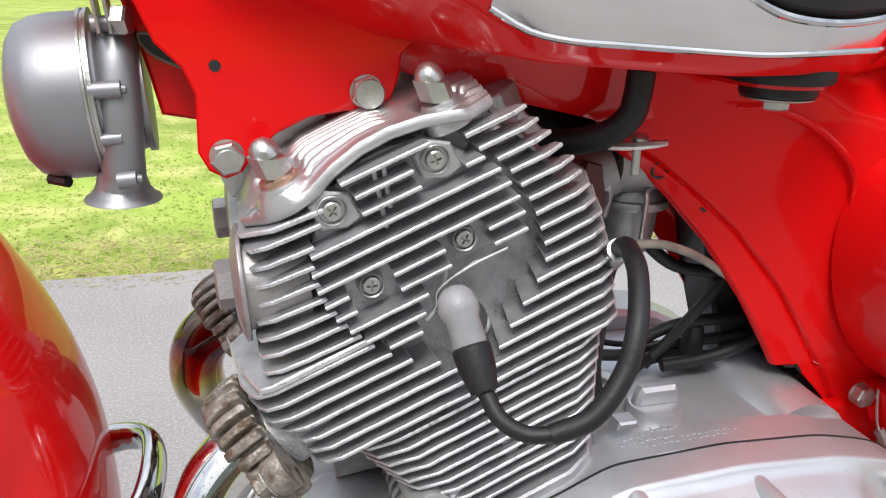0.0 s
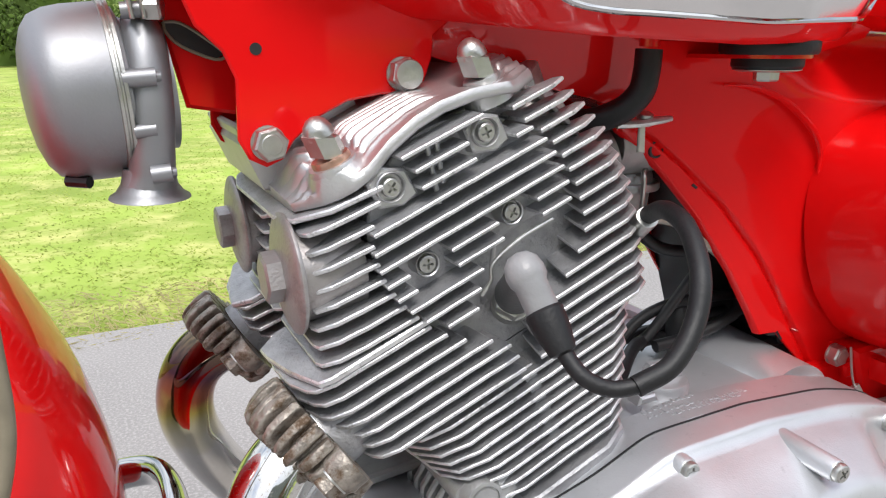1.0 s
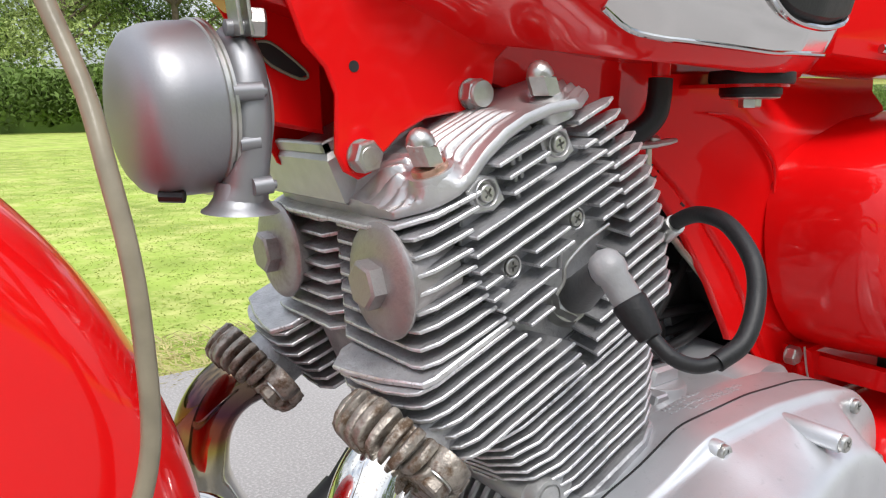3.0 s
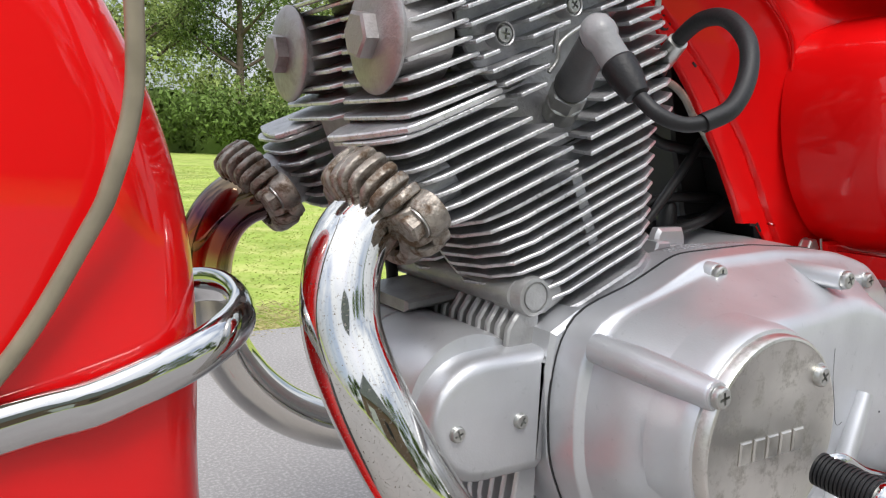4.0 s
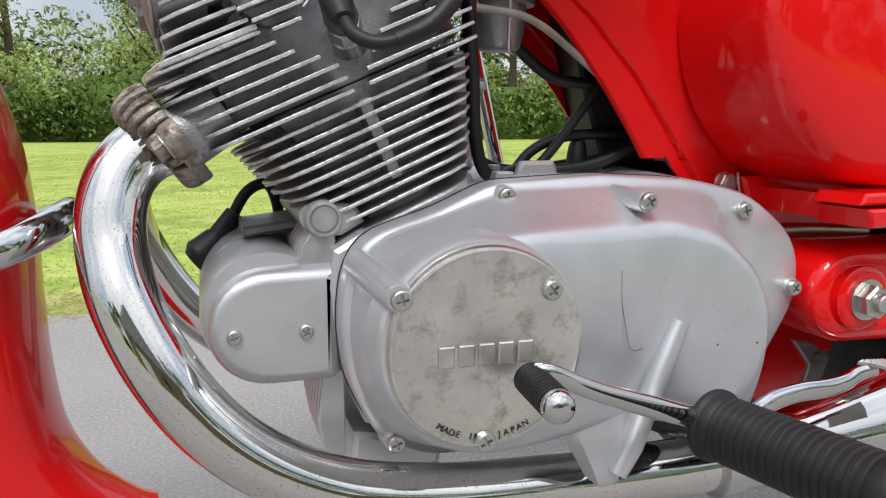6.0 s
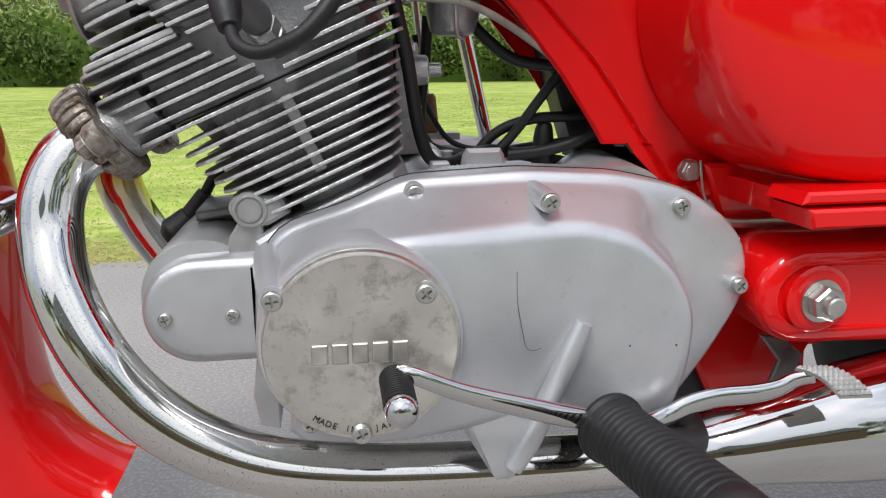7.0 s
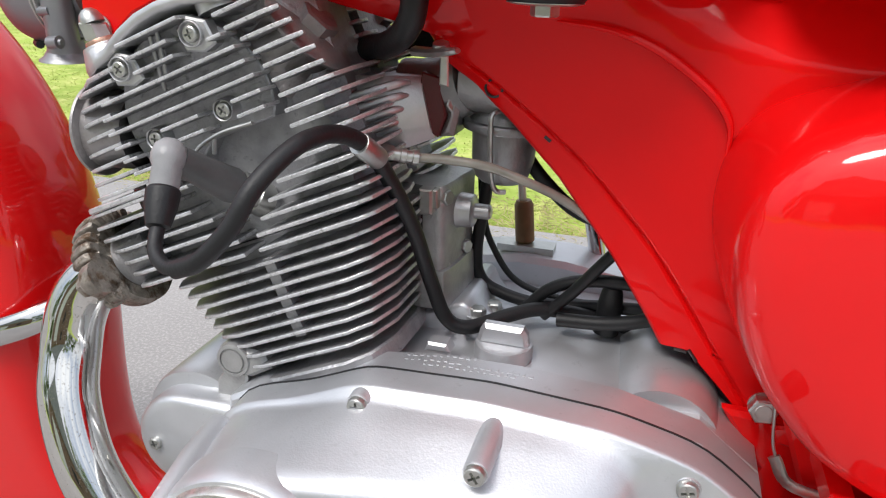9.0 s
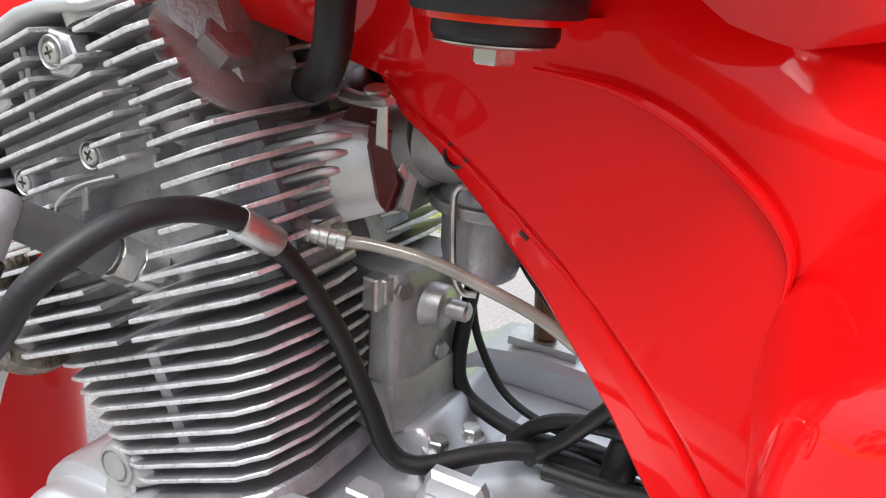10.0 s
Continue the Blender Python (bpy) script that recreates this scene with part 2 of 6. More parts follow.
def box(bm, centre, size, m=None):
    c, s = Vector(centre), Vector(size) / 2
    vs = []
    for z in (-1, 1):
        for x, y in ((-1, -1), (1, -1), (1, 1), (-1, 1)):
            v = Vector((x * s.x, y * s.y, z * s.z))
            vs.append(c + (m @ v if m else v))
    loft(bm, [vs[:4], vs[4:]])


def screw_head(bm, r, h):
    """A pan-head cross screw pointing along +z, standing on z = 0."""
    k = 16
    arc = [(math.cos(i * 2 * math.pi / k), math.sin(i * 2 * math.pi / k)) for i in range(k)]
    rows = [[bm.verts.new((rr * x, rr * y, z)) for x, y in arc] for rr, z in ((r, 0), (r, h * 0.55), (r * 0.93, h * 0.85), (r * 0.8, h))]
    for a, b in zip(rows, rows[1:]):
        for i in range(k):
            face(bm, (a[i], a[(i + 1) % k], b[(i + 1) % k], b[i]))
    s, l = r * 0.13, r * 0.58
    cross = []
    for q in range(4):
        c, sn = math.cos(q * math.pi / 2), math.sin(q * math.pi / 2)
        cross += [(c * x - sn * y, sn * x + c * y) for x, y in ((l, 0), (l, s), (s, s), (s, l))]
    top = [bm.verts.new((x, y, h)) for x, y in cross]
    low = [bm.verts.new((x * 0.9, y * 0.9, h * 0.35)) for x, y in cross]
    for q in range(4):
        ring = [rows[-1][(q * 4 + i) % k] for i in range(5)]
        inner = [top[(q * 4 + i) % 16] for i in range(5)]
        face(bm, ring + inner[::-1])
    for i in range(16):
        face(bm, (top[i], top[(i + 1) % 16], low[(i + 1) % 16], low[i]))
    face(bm, low)


def finish(name, bm, mat, smooth=35, shift=(0, 0, 0), unit=K):
    bmesh.ops.remove_doubles(bm, verts=bm.verts, dist=1e-6)
    bmesh.ops.recalc_face_normals(bm, faces=bm.faces)
    me = bpy.data.meshes.new(name)
    bm.transform(Matrix.Scale(unit, 4) @ Matrix.Translation(-Vector(shift)))
    bm.to_mesh(me)
    bm.free()
    me.materials.append(mat)
    if smooth:
        me.shade_smooth()
        me.set_sharp_from_angle(angle=radians(smooth))
    return me


def part(name, bm, mat, parent, label="", smooth=35, base=None):
    """Links a bmesh as one mesh object under a thing or a part."""
    base = Vector(base) if base else Vector((0, 0, 0))
    ob = new(name, finish(name, bm, mat, smooth, base))
    ob.parent = parent
    up = Vector((0, 0, 0))
    o = parent
    while o is not None:
        up += o.location
        o = o.parent
    ob.location = K * base - up
    return tagged(ob, label)


def put(name, me, m, parent, label=""):
    """A mesh shared between alike pieces, at the pose m (drawing units) under parent."""
    ob = new(name, me)
    ob.parent = parent
    up = Vector((0, 0, 0))
    o = parent
    while o is not None:
        up += o.location
        o = o.parent
    loc, rot, sc = m.decompose()
    ob.matrix_basis = Matrix.LocRotScale(K * loc - up, rot, sc)
    return tagged(ob, label)


def aim(origin, axis, spin=0.0):
    """The pose that turns +z to the axis."""
    return Matrix.Translation(origin) @ Vector(axis).to_track_quat("Z", "Y").to_matrix().to_4x4() @ Matrix.Rotation(radians(spin), 4, "Z")


def B():
    return bmesh.new()
from mathutils.bvhtree import BVHTree
# ---- the machine ----
bike = tagged(new("motorcycle"), "red vintage twin-cylinder motorcycle parked on grey asphalt", "motorcycle")
bike.location = K * Vector((0.2, YC, 0.0))
EC = 0.474  # middle plane between the two cylinders
PORTS = 0.4955  # middle plane between the two exhaust ports
L, R_, DOWN = Vector((0, -1, 0)), Vector((0, 1, 0)), Vector((0, 0, -1))
FU, WU = E(1, 0, 0) - E(0, 0, 0), E(0, 0, 1) - E(0, 0, 0)  # fin direction to the rear, bore direction up

b = B(); screw_head(b, 0.0062, 0.0042); SCREW = finish("screw", b, zinc, 30)
b = B(); screw_head(b, 0.0050, 0.0034); SMALLSCREW = finish("screw", b, zinc, 30)
b = B(); lathe(b, ((0.0090, 0), (0.0090, 0.0012)), (0, 0, 0), (0, 0, 1), 24); hexagon(b, (0, 0, 0.0012), (0, 0, 1), 0.0155, 0, 0.0085); lathe(b, ((0.0055, 0.0096), (0.0050, 0.0100)), (0, 0, 0), (0, 0, 1), 20); HEXBOLT = finish("bolt", b, zinc, 30)
b = B(); hexagon(b, (0, 0, 0), (0, 0, 1), 0.0135, 0, 0.0075); SMALLBOLT = finish("bolt", b, zinc, 30)

b = B(); hexagon(b, (0, 0, 0), (0, 0, 1), 0.0140, 0, 0.0085); RUSTBOLT = finish("nut", b, corroded, 30)

random.seed(8)


def ragged(poly, bit=0.00015):
    """A cast outline: long edges broken up and slightly uneven."""
    out = []
    for p, q in zip(poly, poly[1:] + poly[:1]):
        p, q = Vector(p), Vector(q)
        n = max(1, min(14, int((q - p).length / 0.007)))
        out += [tuple(p.lerp(q, i / n) + Vector((random.gauss(0, bit), random.gauss(0, bit)))) for i in range(n)]
    return out


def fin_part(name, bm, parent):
    """A cast fin with machined edges, toned lighter for the light they catch."""
    ob = part(name, bm, fin_alloy, parent)
    ob.data.materials.append(fin_edge)
    for p in ob.data.polygons:
        if abs(p.normal.dot(WU)) < 0.8:
            p.material_index = 1
    return ob


# cylinder barrel
barrel = B()
def barrel_plan(w, grow=0.0):
    f, r = -0.053 - 0.36 * w - grow, 0.050 + 0.42 * w + grow
    s = 0.3845 - grow
    half = [(f + 0.030, s), (r - 0.018, s), (r - 0.002, s + 0.007), (r + 0.009, s + 0.028), (r + 0.011, 0.452), (r + 0.008, YC)]
    front = [(f + 0.024, YC), (f + 0.003, 0.458), (f - 0.004, 0.440), (f + 0.001, s + 0.024), (f + 0.012, s + 0.006)]
    pts = half + [(u, 2 * YC - y) for u, y in half[::-1][1:]]
    return pts + [(u, 2 * YC - y) for u, y in front[::-1][:-1]] + front
uyw = lambda u, y, w: E(u, y, w)
loft(barrel, [[E(u, y, w) for u, y in barrel_plan(w, -0.023)] for w in (-0.002, 0.05, 0.0975)])
slab(barrel, inset(barrel_plan(0.0, 0.0), -0.002), uyw, -0.006, 0.006, 0.0015)
BARREL = part("cylinder_barrel", barrel, fin_alloy, bike, "cast alloy barrel with thin horizontal fins", 30)
for k in range(9):
    w = 0.0840 - 0.0085 * k
    b = B()
    slab(b, ragged(barrel_plan(w)), uyw, w - 0.0012, w + 0.0012, 0.0005)
    fin_part("cooling_fin", b, BARREL)
b = B()
slab(b, [(0.001, 0.3905), (0.009, 0.3905), (0.010, 0.41), (0.0, 0.41)], uyw, 0.028, 0.086, 0.001)
part("rib", b, fin_alloy, BARREL)
b = B()
lathe(b, ((0.0135, 0.03), (0.0130, 0.004), (0.0120, 0.0015), (0.0098, 0.001), (0.0095, 0.0022), (0.0085, 0.0022), (0.0082, 0.0008), (0.001, 0.0006)), (0.100, 0.3855, 0.4050), R_, 32)
slab(b, [(0.091, 0.400), (0.094, 0.411), (0.104, 0.4155), (0.122, 0.414), (0.128, 0.402), (0.112, 0.393), (0.096, 0.393)], side, 0.3885, 0.42, 0.003)
part("plug_boss", b, light_cast, BARREL)

# cylinder head
head = B()
core = [(-0.078, 0.406), (0.078, 0.406), (0.092, 0.420), (0.092, 0.460), (-0.092, 0.460), (-0.092, 0.415)]
for mirror in (1, -1):
    pl = [(u, YC + mirror * (y - YC)) for u, y in core]
    slab(head, pl, uyw, 0.0985, 0.158, 0.001)
    pl2 = [(max(u, -0.052), y) for u, y in pl]
    slab(head, pl2, uyw, 0.156, 0.238, 0.001)
slab(head, [(-0.045, 0.455), (0.07, 0.455), (0.07, 0.481), (-0.045, 0.481)], uyw, 0.10, 0.238, 0.001)
slab(head, [(0.05, 0.452), (0.080, 0.452), (0.080, 0.50), (0.05, 0.50)], uyw, 0.10, 0.236, 0.001)
HEAD = part("cylinder_head", head, fin_alloy, bike, "cast alloy cylinder head with deep fins", 30)
rear_u = lambda w: float(np.interp(w, (0.096, 0.118, 0.132, 0.16, 0.177, 0.195, 0.2135, 0.232, 0.249), (0.090, 0.095, 0.0977, 0.100, 0.0984, 0.0946, 0.0874, 0.0791, 0.0706)))
gap_f = lambda w: float(np.interp(w, (0.100, 0.106, 0.115, 0.1245, 0.132, 0.1414, 0.152, 0.163, 0.172, 0.19, 0.2026, 0.212, 0.2286), (-0.0005, -0.0015, -0.0036, -0.015, -0.0267, -0.0346, -0.0419, -0.0457, -0.049, -0.0517, -0.050, -0.0472, -0.033)))
gap_r = lambda w: float(np.interp(w, (0.100, 0.115, 0.125, 0.142, 0.1525, 0.174, 0.185, 0.194, 0.203, 0.213, 0.2215, 0.2294), (0.012, 0.024, 0.036, 0.058, 0.0668, 0.0688, 0.068, 0.0664, 0.0646, 0.0602, 0.0541, 0.048)))
def both(poly, mirror, mid=EC):
    return [(u, y) for u, y in poly] if mirror > 0 else [(u, 2 * mid - y) for u, y in poly]
for k in range(16):
    w = 0.09425 + 0.00925 * k
    th = 0.00125
    for mirror in (1, -1):
        g, r, h = gap_f(w), rear_u(w), gap_r(w)
        if w < 0.150:
            f = float(np.interp(w, (0.0943, 0.1057, 0.116, 0.1244, 0.131, 0.15), (-0.0985, -0.1008, -0.1040, -0.1080, -0.1112, -0.1120)))
            front = [(g, 0.3785), (f + 0.014, 0.3800), (f + 0.004, 0.3840), (f, 0.3900), (f - 0.005, 0.405), (f - 0.007, 0.430), (f - 0.007, 0.448), (f - 0.002, 0.460), (f + 0.02, 0.463), (-0.03, 0.463), (-0.03, 0.408), (g - 0.003, 0.408)]
        elif w < 0.226:
            c = -0.085 + 0.3617 * (w - 0.2025)
            front = [(g, 0.3775), (c + 0.026, 0.3790), (c + 0.011, 0.3815), (c + 0.002, 0.3870), (c, 0.394), (c, 0.43), (c, 0.464), (c + 0.006, 0.4732), (c + 0.033, 0.4732), (-0.03, 0.4732), (-0.03, 0.408), (g - 0.003, 0.408)]
        else:
            front = None
        if front:
            b = B()
            slab(b, ragged(both(front, mirror, PORTS if w < 0.150 else EC)), uyw, w - th, w + th, 0.0005)
            fin_part("cooling_fin", b, HEAD)
        if w < 0.179:
            rear = [(h - 0.0015, 0.3785), (r - 0.006, 0.379), (r + 0.004, 0.384), (r + 0.010, 0.400), (r + 0.011, 0.43), (r + 0.006, 0.452), (r - 0.01, 0.463), (0.055, 0.463), (0.055, 0.408), (h + 0.004, 0.408)]
        else:
            rear = [(h - 0.0015, 0.3785), (r - 0.006, 0.379), (r + 0.004, 0.3835), (r + 0.002, 0.3890), (r - 0.008, 0.3925), (h + 0.006, 0.396), (h + 0.004, 0.408), (h - 0.0015, 0.408)]
        b = B()
        slab(b, ragged(both(rear, mirror)), uyw, w - th, w + th, 0.0005)
        fin_part("cooling_fin", b, HEAD)
for k in range(8):
    w, r = 0.1695 + 0.00925 * k, rear_u(0.1695 + 0.00925 * k)
    b = B()
    slab(b, ragged([(0.03, 0.455), (r + 0.002, 0.455), (r + 0.006, 0.462), (r + 0.006, 0.480), (r + 0.002, 0.488), (0.03, 0.488)]), uyw, w - 0.00125, w + 0.00125, 0.0005)
    fin_part("cooling_fin", b, HEAD)
# shelf over each exhaust port
for mirror in (1, -1):
    b = B()
    slab(b, both([(-0.041, 0.3785), (-0.098, 0.3785), (-0.105, 0.3815), (-0.114, 0.410), (-0.1195, 0.438), (-0.1205, 0.452), (-0.108, 0.462), (-0.04, 0.462), (-0.04, 0.40)], mirror, PORTS), uyw, 0.1515, 0.1555, 0.0009)
    fin_part("port_shelf", b, HEAD)
# the long fin across the front and the top casting
b = B()
slab(b, [(-0.033, 0.3775), (-0.060, 0.383), (-0.077, 0.398), (-0.082, 0.42), (-0.082, 0.516), (-0.077, 0.538), (-0.060, 0.553), (-0.033, 0.5585), (-0.02, 0.53), (-0.02, 0.40)], uyw, 0.2285, 0.2315, 0.0008)
fin_part("cooling_fin", b, HEAD)
def arch(u):
    return float(np.interp(u, (-0.08, -0.055, -0.035, -0.02, -0.004, 0.012, 0.03, 0.045, 0.055, 0.08), (0.2325, 0.2325, 0.236, 0.2425, 0.2465, 0.2475, 0.2455, 0.2415, 0.2385, 0.2385)))
top = B()
NUTS = ((-0.0465, 0.3955), (0.0435, 0.3955))
def sstep(a, c, x):
    t = min(1.0, max(0.0, (x - a) / (c - a)))
    return t * t * (3 - 2 * t)
def casting_w(u, y, e, lo):
    """Height of the fluted top casting over the bore axis."""
    hump = 0.252 + 0.004 * math.cos((u - 0.005) * 22)
    v = y - e
    w = lo + 0.0065 + (hump - lo - 0.0065) * sstep(0.0, 0.034, v)
    q = y + 0.5 * max(0.0, -0.030 - u)
    mid = (1 - sstep(0.006, 0.018, u)) * sstep(0.006, 0.012, v) * sstep(-0.040, -0.026, u)
    corner = (1 - sstep(-0.046, -0.036, u)) * sstep(0.0145, 0.0175, math.hypot(u + 0.0465, y - 0.3955))
    fan = abs(math.sin(math.pi * math.atan2(y - 0.3955, -0.040 - u) / 0.26)) ** 0.8 - 0.55
    tail = sstep(0.030, 0.042, u) * sstep(0.003, 0.006, v) * (1 - sstep(0.020, 0.030, v))
    w += 0.0044 * corner * fan
    w += 0.0056 * mid * (abs(math.sin(math.pi * q / 0.0062)) ** 0.7 - 0.55)
    w += 0.0052 * tail * (abs(math.sin(math.pi * (y - 0.3 * (u - 0.03)) / 0.0064)) ** 0.7 - 0.55)
    for nu, ny in NUTS:
        k = 1 - sstep(0.0115, 0.0165, math.hypot(u - nu, y - ny))
        w += (0.2478 - w) * k
    front = 1 - sstep(-0.073, -0.056, u)
    return w + (lo + 0.004 - w) * front * 0.75
rows = []
for u in np.linspace(-0.073, 0.068, 95):
    lo = arch(u)
    e = 0.379 + 0.55 * max(0, -0.045 - u) + 0.5 * max(0, u - 0.05) + 0.6 * max(0.0, -0.06 - u)
    near = [E(u, e + 0.001, lo), E(u, e - 0.0004, lo + 0.0015), E(u, e - 0.0004, lo + 0.0040)]
    near += [E(u, y, casting_w(u, y, e, lo)) for y in [e + 0.001 + 0.0009 * i for i in range(50)] + [e + 0.052, e + 0.060, e + 0.070]]
    hump = 0.252 + 0.004 * math.cos((u - 0.005) * 22)
    rows.append(near + [E(u, 2 * YC - e - 0.03, hump), E(u, 2 * YC - e - 0.016, lo + 0.012), E(u, 2 * YC - e, lo + 0.004), E(u, 2 * YC - e, lo), E(u, YC, lo - 0.004)])
loft(top, rows)
TOP = part("rocker_casting", top, alloy, bike, "cast alloy top casting with flutes arching over the side cover", 50)
b = B()
slab(b, [(-0.076, 0.444), (-0.010, 0.444), (-0.010, 0.548), (-0.076, 0.548)], uyw, 0.236, 0.268, 0.003)
for q in ([(-0.074, 0.447), (-0.070, 0.447), (-0.070, 0.541), (-0.074, 0.541)], [(-0.074, 0.447), (-0.014, 0.447), (-0.014, 0.451), (-0.074, 0.451)], [(-0.074, 0.537), (-0.014, 0.537), (-0.014, 0.541), (-0.074, 0.541)]):
    slab(b, q, uyw, 0.2675, 0.2745, 0.001)
part("rocker_box", b, alloy, TOP, "plain grey alloy box at the front of the head")
# acorn nuts on washers
for mirror in (1, -1):
    for u, w in ((-0.0465, 0.2490), (0.0435, 0.2490)):
        y = YC + mirror * (0.3955 - YC)
        o = E(u, y, w)
        b = B()
        hexagon(b, o, WU, 0.0165, 0.002, 0.014, 0.001)
        lathe(b, ((0.0078, 0.013), (0.0074, 0.0165), (0.0060, 0.0198), (0.0034, 0.0222), (0.0008, 0.0230)), o, WU, 24)
        nut = part("acorn_nut", b, zinc, TOP, "dull plated domed nut")
        b = B()
        lathe(b, ((0.0098, -0.002), (0.0102, 0.0005), (0.0096, 0.0024)), o, WU, 24)
        if u < 0:
            part("washer", b, copper, nut, "copper sealing washer")
        else:
            part("washer", b, alloy, nut)
        b = B()
        lathe(b, ((0.0135, -0.012), (0.0132, -0.003), (0.0124, -0.0008)), o, WU, 24)
        part("nut_seat", b, alloy, TOP)

# tappet caps: domed discs with a hexagon
def tappet_cap(o, ax):
    b = B()
    lathe(b, ((0.0270, -0.034), (0.0262, -0.002), (0.0318, -0.0015), (0.0322, -0.0008), (0.0322, 0.0004), (0.0314, 0.0012), (0.0280, 0.0026), (0.0220, 0.0041), (0.0150, 0.0049)), o, ax, 44)
    cap = part("tappet_cap", b, dull_cap, HEAD, "dull grey domed tappet cap with a hexagon")
    b = B()
    hexagon(b, Vector(o) + Vector(ax).normalized() * 0.0046, ax, 0.0235, 0, 0.0090, 0.0012, 0.3)
    part("hexagon", b, dull_cap, cap)
tappet_cap(E(-0.0890, 0.4120, 0.2025), -FU * 0.94 + WU * 0.34)
tappet_cap(E(-0.0910, 2 * EC - 0.4120, 0.2025), -FU * 0.94 + WU * 0.34)
tappet_cap(E(0.0805, 0.4207, 0.2085), FU * 0.92 + WU * 0.40)
tappet_cap(E(0.0805, 2 * YC - 0.4200, 0.2085), FU * 0.92 + WU * 0.40)

# finned side cover of the head
def circle_cut(w):
    d = 1 - ((w - 0.1895) / 0.0550) ** 2
    return 0.0575 * math.sqrt(max(d, 0))
cover = B()
outl = []
for i in range(40):
    a = i / 40 * 2 * math.pi
    u, w = 0.0035 + 0.0545 * math.cos(a), 0.1895 + 0.0525 * math.sin(a)
    outl.append((u, max(w, 0.150 if u < -0.014 else 0.168 if u > 0.0 else 0.150 + (u + 0.014) * 1.2857)))
slab(cover, outl, lambda u, w, y: E(u, y, w), 0.410, 0.3900, 0.001)
COVER = part("head_side_cover", cover, fin_alloy, bike, "finned round side cover held by cross-head screws", 30)
SC = ((0.0279, 0.2290), (-0.0293, 0.2278), (0.0265, 0.1822), (-0.0278, 0.1815))
for k in range(11):
    w = 0.1475 + 0.0092 * k
    c = circle_cut(w)
    if c < 0.012:
        continue
    a, z = 0.0035 - c, 0.0035 + c
    if w < 0.168:
        z = min(z, -0.014 + (w - 0.1475) * 0.6)
    cuts = sorted((u - 0.0125, u + 0.0125) for u, ww in SC if abs(ww - w) < 0.0092)
    segs, start = [], a
    for c0, c1 in cuts:
        if c0 - start > 0.004:
            segs.append((start, c0))
        start = max(start, c1)
    if z - start > 0.004:
        segs.append((start, z))
    for s0, s1 in segs:
        b = B()
        slab(b, ragged([(s0, 0.3722), (s1, 0.3722), (s1, 0.391), (s0, 0.391)]), uyw, w - 0.0011, w + 0.0011, 0.0005)
        fin_part("cooling_fin", b, COVER)
for i, (u, w) in enumerate(SC):
    b = B()
    o = E(u, 0.3845, w)
    if i < 2:
        slab(b, [(u - 0.010, w + 0.006), (u, w + 0.0105), (u + 0.011, w + 0.004), (u + 0.0125, w - 0.0105), (u + 0.003, w - 0.0125), (u - 0.009, w - 0.008)], lambda uu, ww, y: E(uu, y, ww), 0.392, 0.3810, 0.0012)
        lathe(b, ((0.0080, -0.004), (0.0078, 0.0060), (0.0073, 0.0066), (0.0068, 0.0060), (0.0065, 0.0036), (0.001, 0.0035)), o, L, 28)
        part("screw_boss", b, alloy, COVER)
        put("screw", SCREW, aim(E(u, 0.3808, w), L, 20 + 35 * i) @ Matrix.Scale(0.82, 4), COVER)
    else:
        lathe(b, ((0.0074, -0.006), (0.0070, 0.004), (0.0066, 0.0046), (0.0060, 0.0040), (0.0058, 0.0015), (0.001, 0.0014)), o, L, 24)
        part("screw_boss", b, alloy, COVER)
        put("screw", SMALLSCREW, aim(E(u, 0.3828, w), L, 30 * i), COVER)
for u, w0, w1 in ((-0.008, 0.206, 0.238), (0.006, 0.160, 0.172), (-0.002, 0.215, 0.24)):
    b = B()
    tube(b, [E(u, 0.3835, w0), E(u + 0.006, 0.3835, w1)], 0.0015, 8)
    part("rib", b, alloy, COVER)
# bright gasket edge below the cover
b = B()
tube(b, [E(-0.010, 0.3735, 0.1530), E(-0.002, 0.373, 0.1580), E(0.003, 0.373, 0.1660), E(0.022, 0.3735, 0.1700), E(0.045, 0.3755, 0.1690)], 0.0012, 8)
part("cover_edge", b, zinc, COVER)

# spark plug, cap and lead
b = B()
PO, PA = E(0.0125, 0.393, 0.128), (Vector((0.0965, 0.3437, 0.5603)) - E(0.0125, 0.393, 0.128)).normalized()
lathe(b, ((0.0115, -0.012), (0.0115, 0.0), (0.0100, 0.001)), PO, PA, 24)
hexagon(b, PO, PA, 0.0205, 0.001, 0.012, 0.001)
lathe(b, ((0.0085, 0.012), (0.0085, 0.017), (0.006, 0.018)), PO, PA, 24)
plug = part("spark_plug", b, zinc, bike, "plated spark plug in a recess of the head")
BALL = Vector((0.0965, 0.3437, 0.5603))
b = B()
lathe(b, ((0.0108, 0.014), (0.0115, 0.018), (0.0108, 0.024), (0.0094, 0.046), (0.0088, 0.058)), PO, PA, 28)
part("plug_cover", b, greyrubber, plug, "dark grey rubber arm of the plug cap")
ELB = (Vector((0.1005, 0.3290, 0.5405)) - BALL).normalized()
b = B()
lathe(b, ((0.0006, -0.0104), (0.0055, -0.0090), (0.0089, -0.0054), (0.0102, 0.0), (0.0098, 0.0045), (0.0084, 0.0070), (0.0084, 0.0205), (0.0078, 0.0215)), BALL, ELB, 28)
part("elbow", b, material("grey_cap_shell", (0.27, 0.27, 0.275), 0.4, 0.0, 0.0, 90, 0.1, 0.2, 500, 0.08), plug, "light grey elbow of the plug cap")
BOOT = BALL + ELB * 0.0205
b = B()
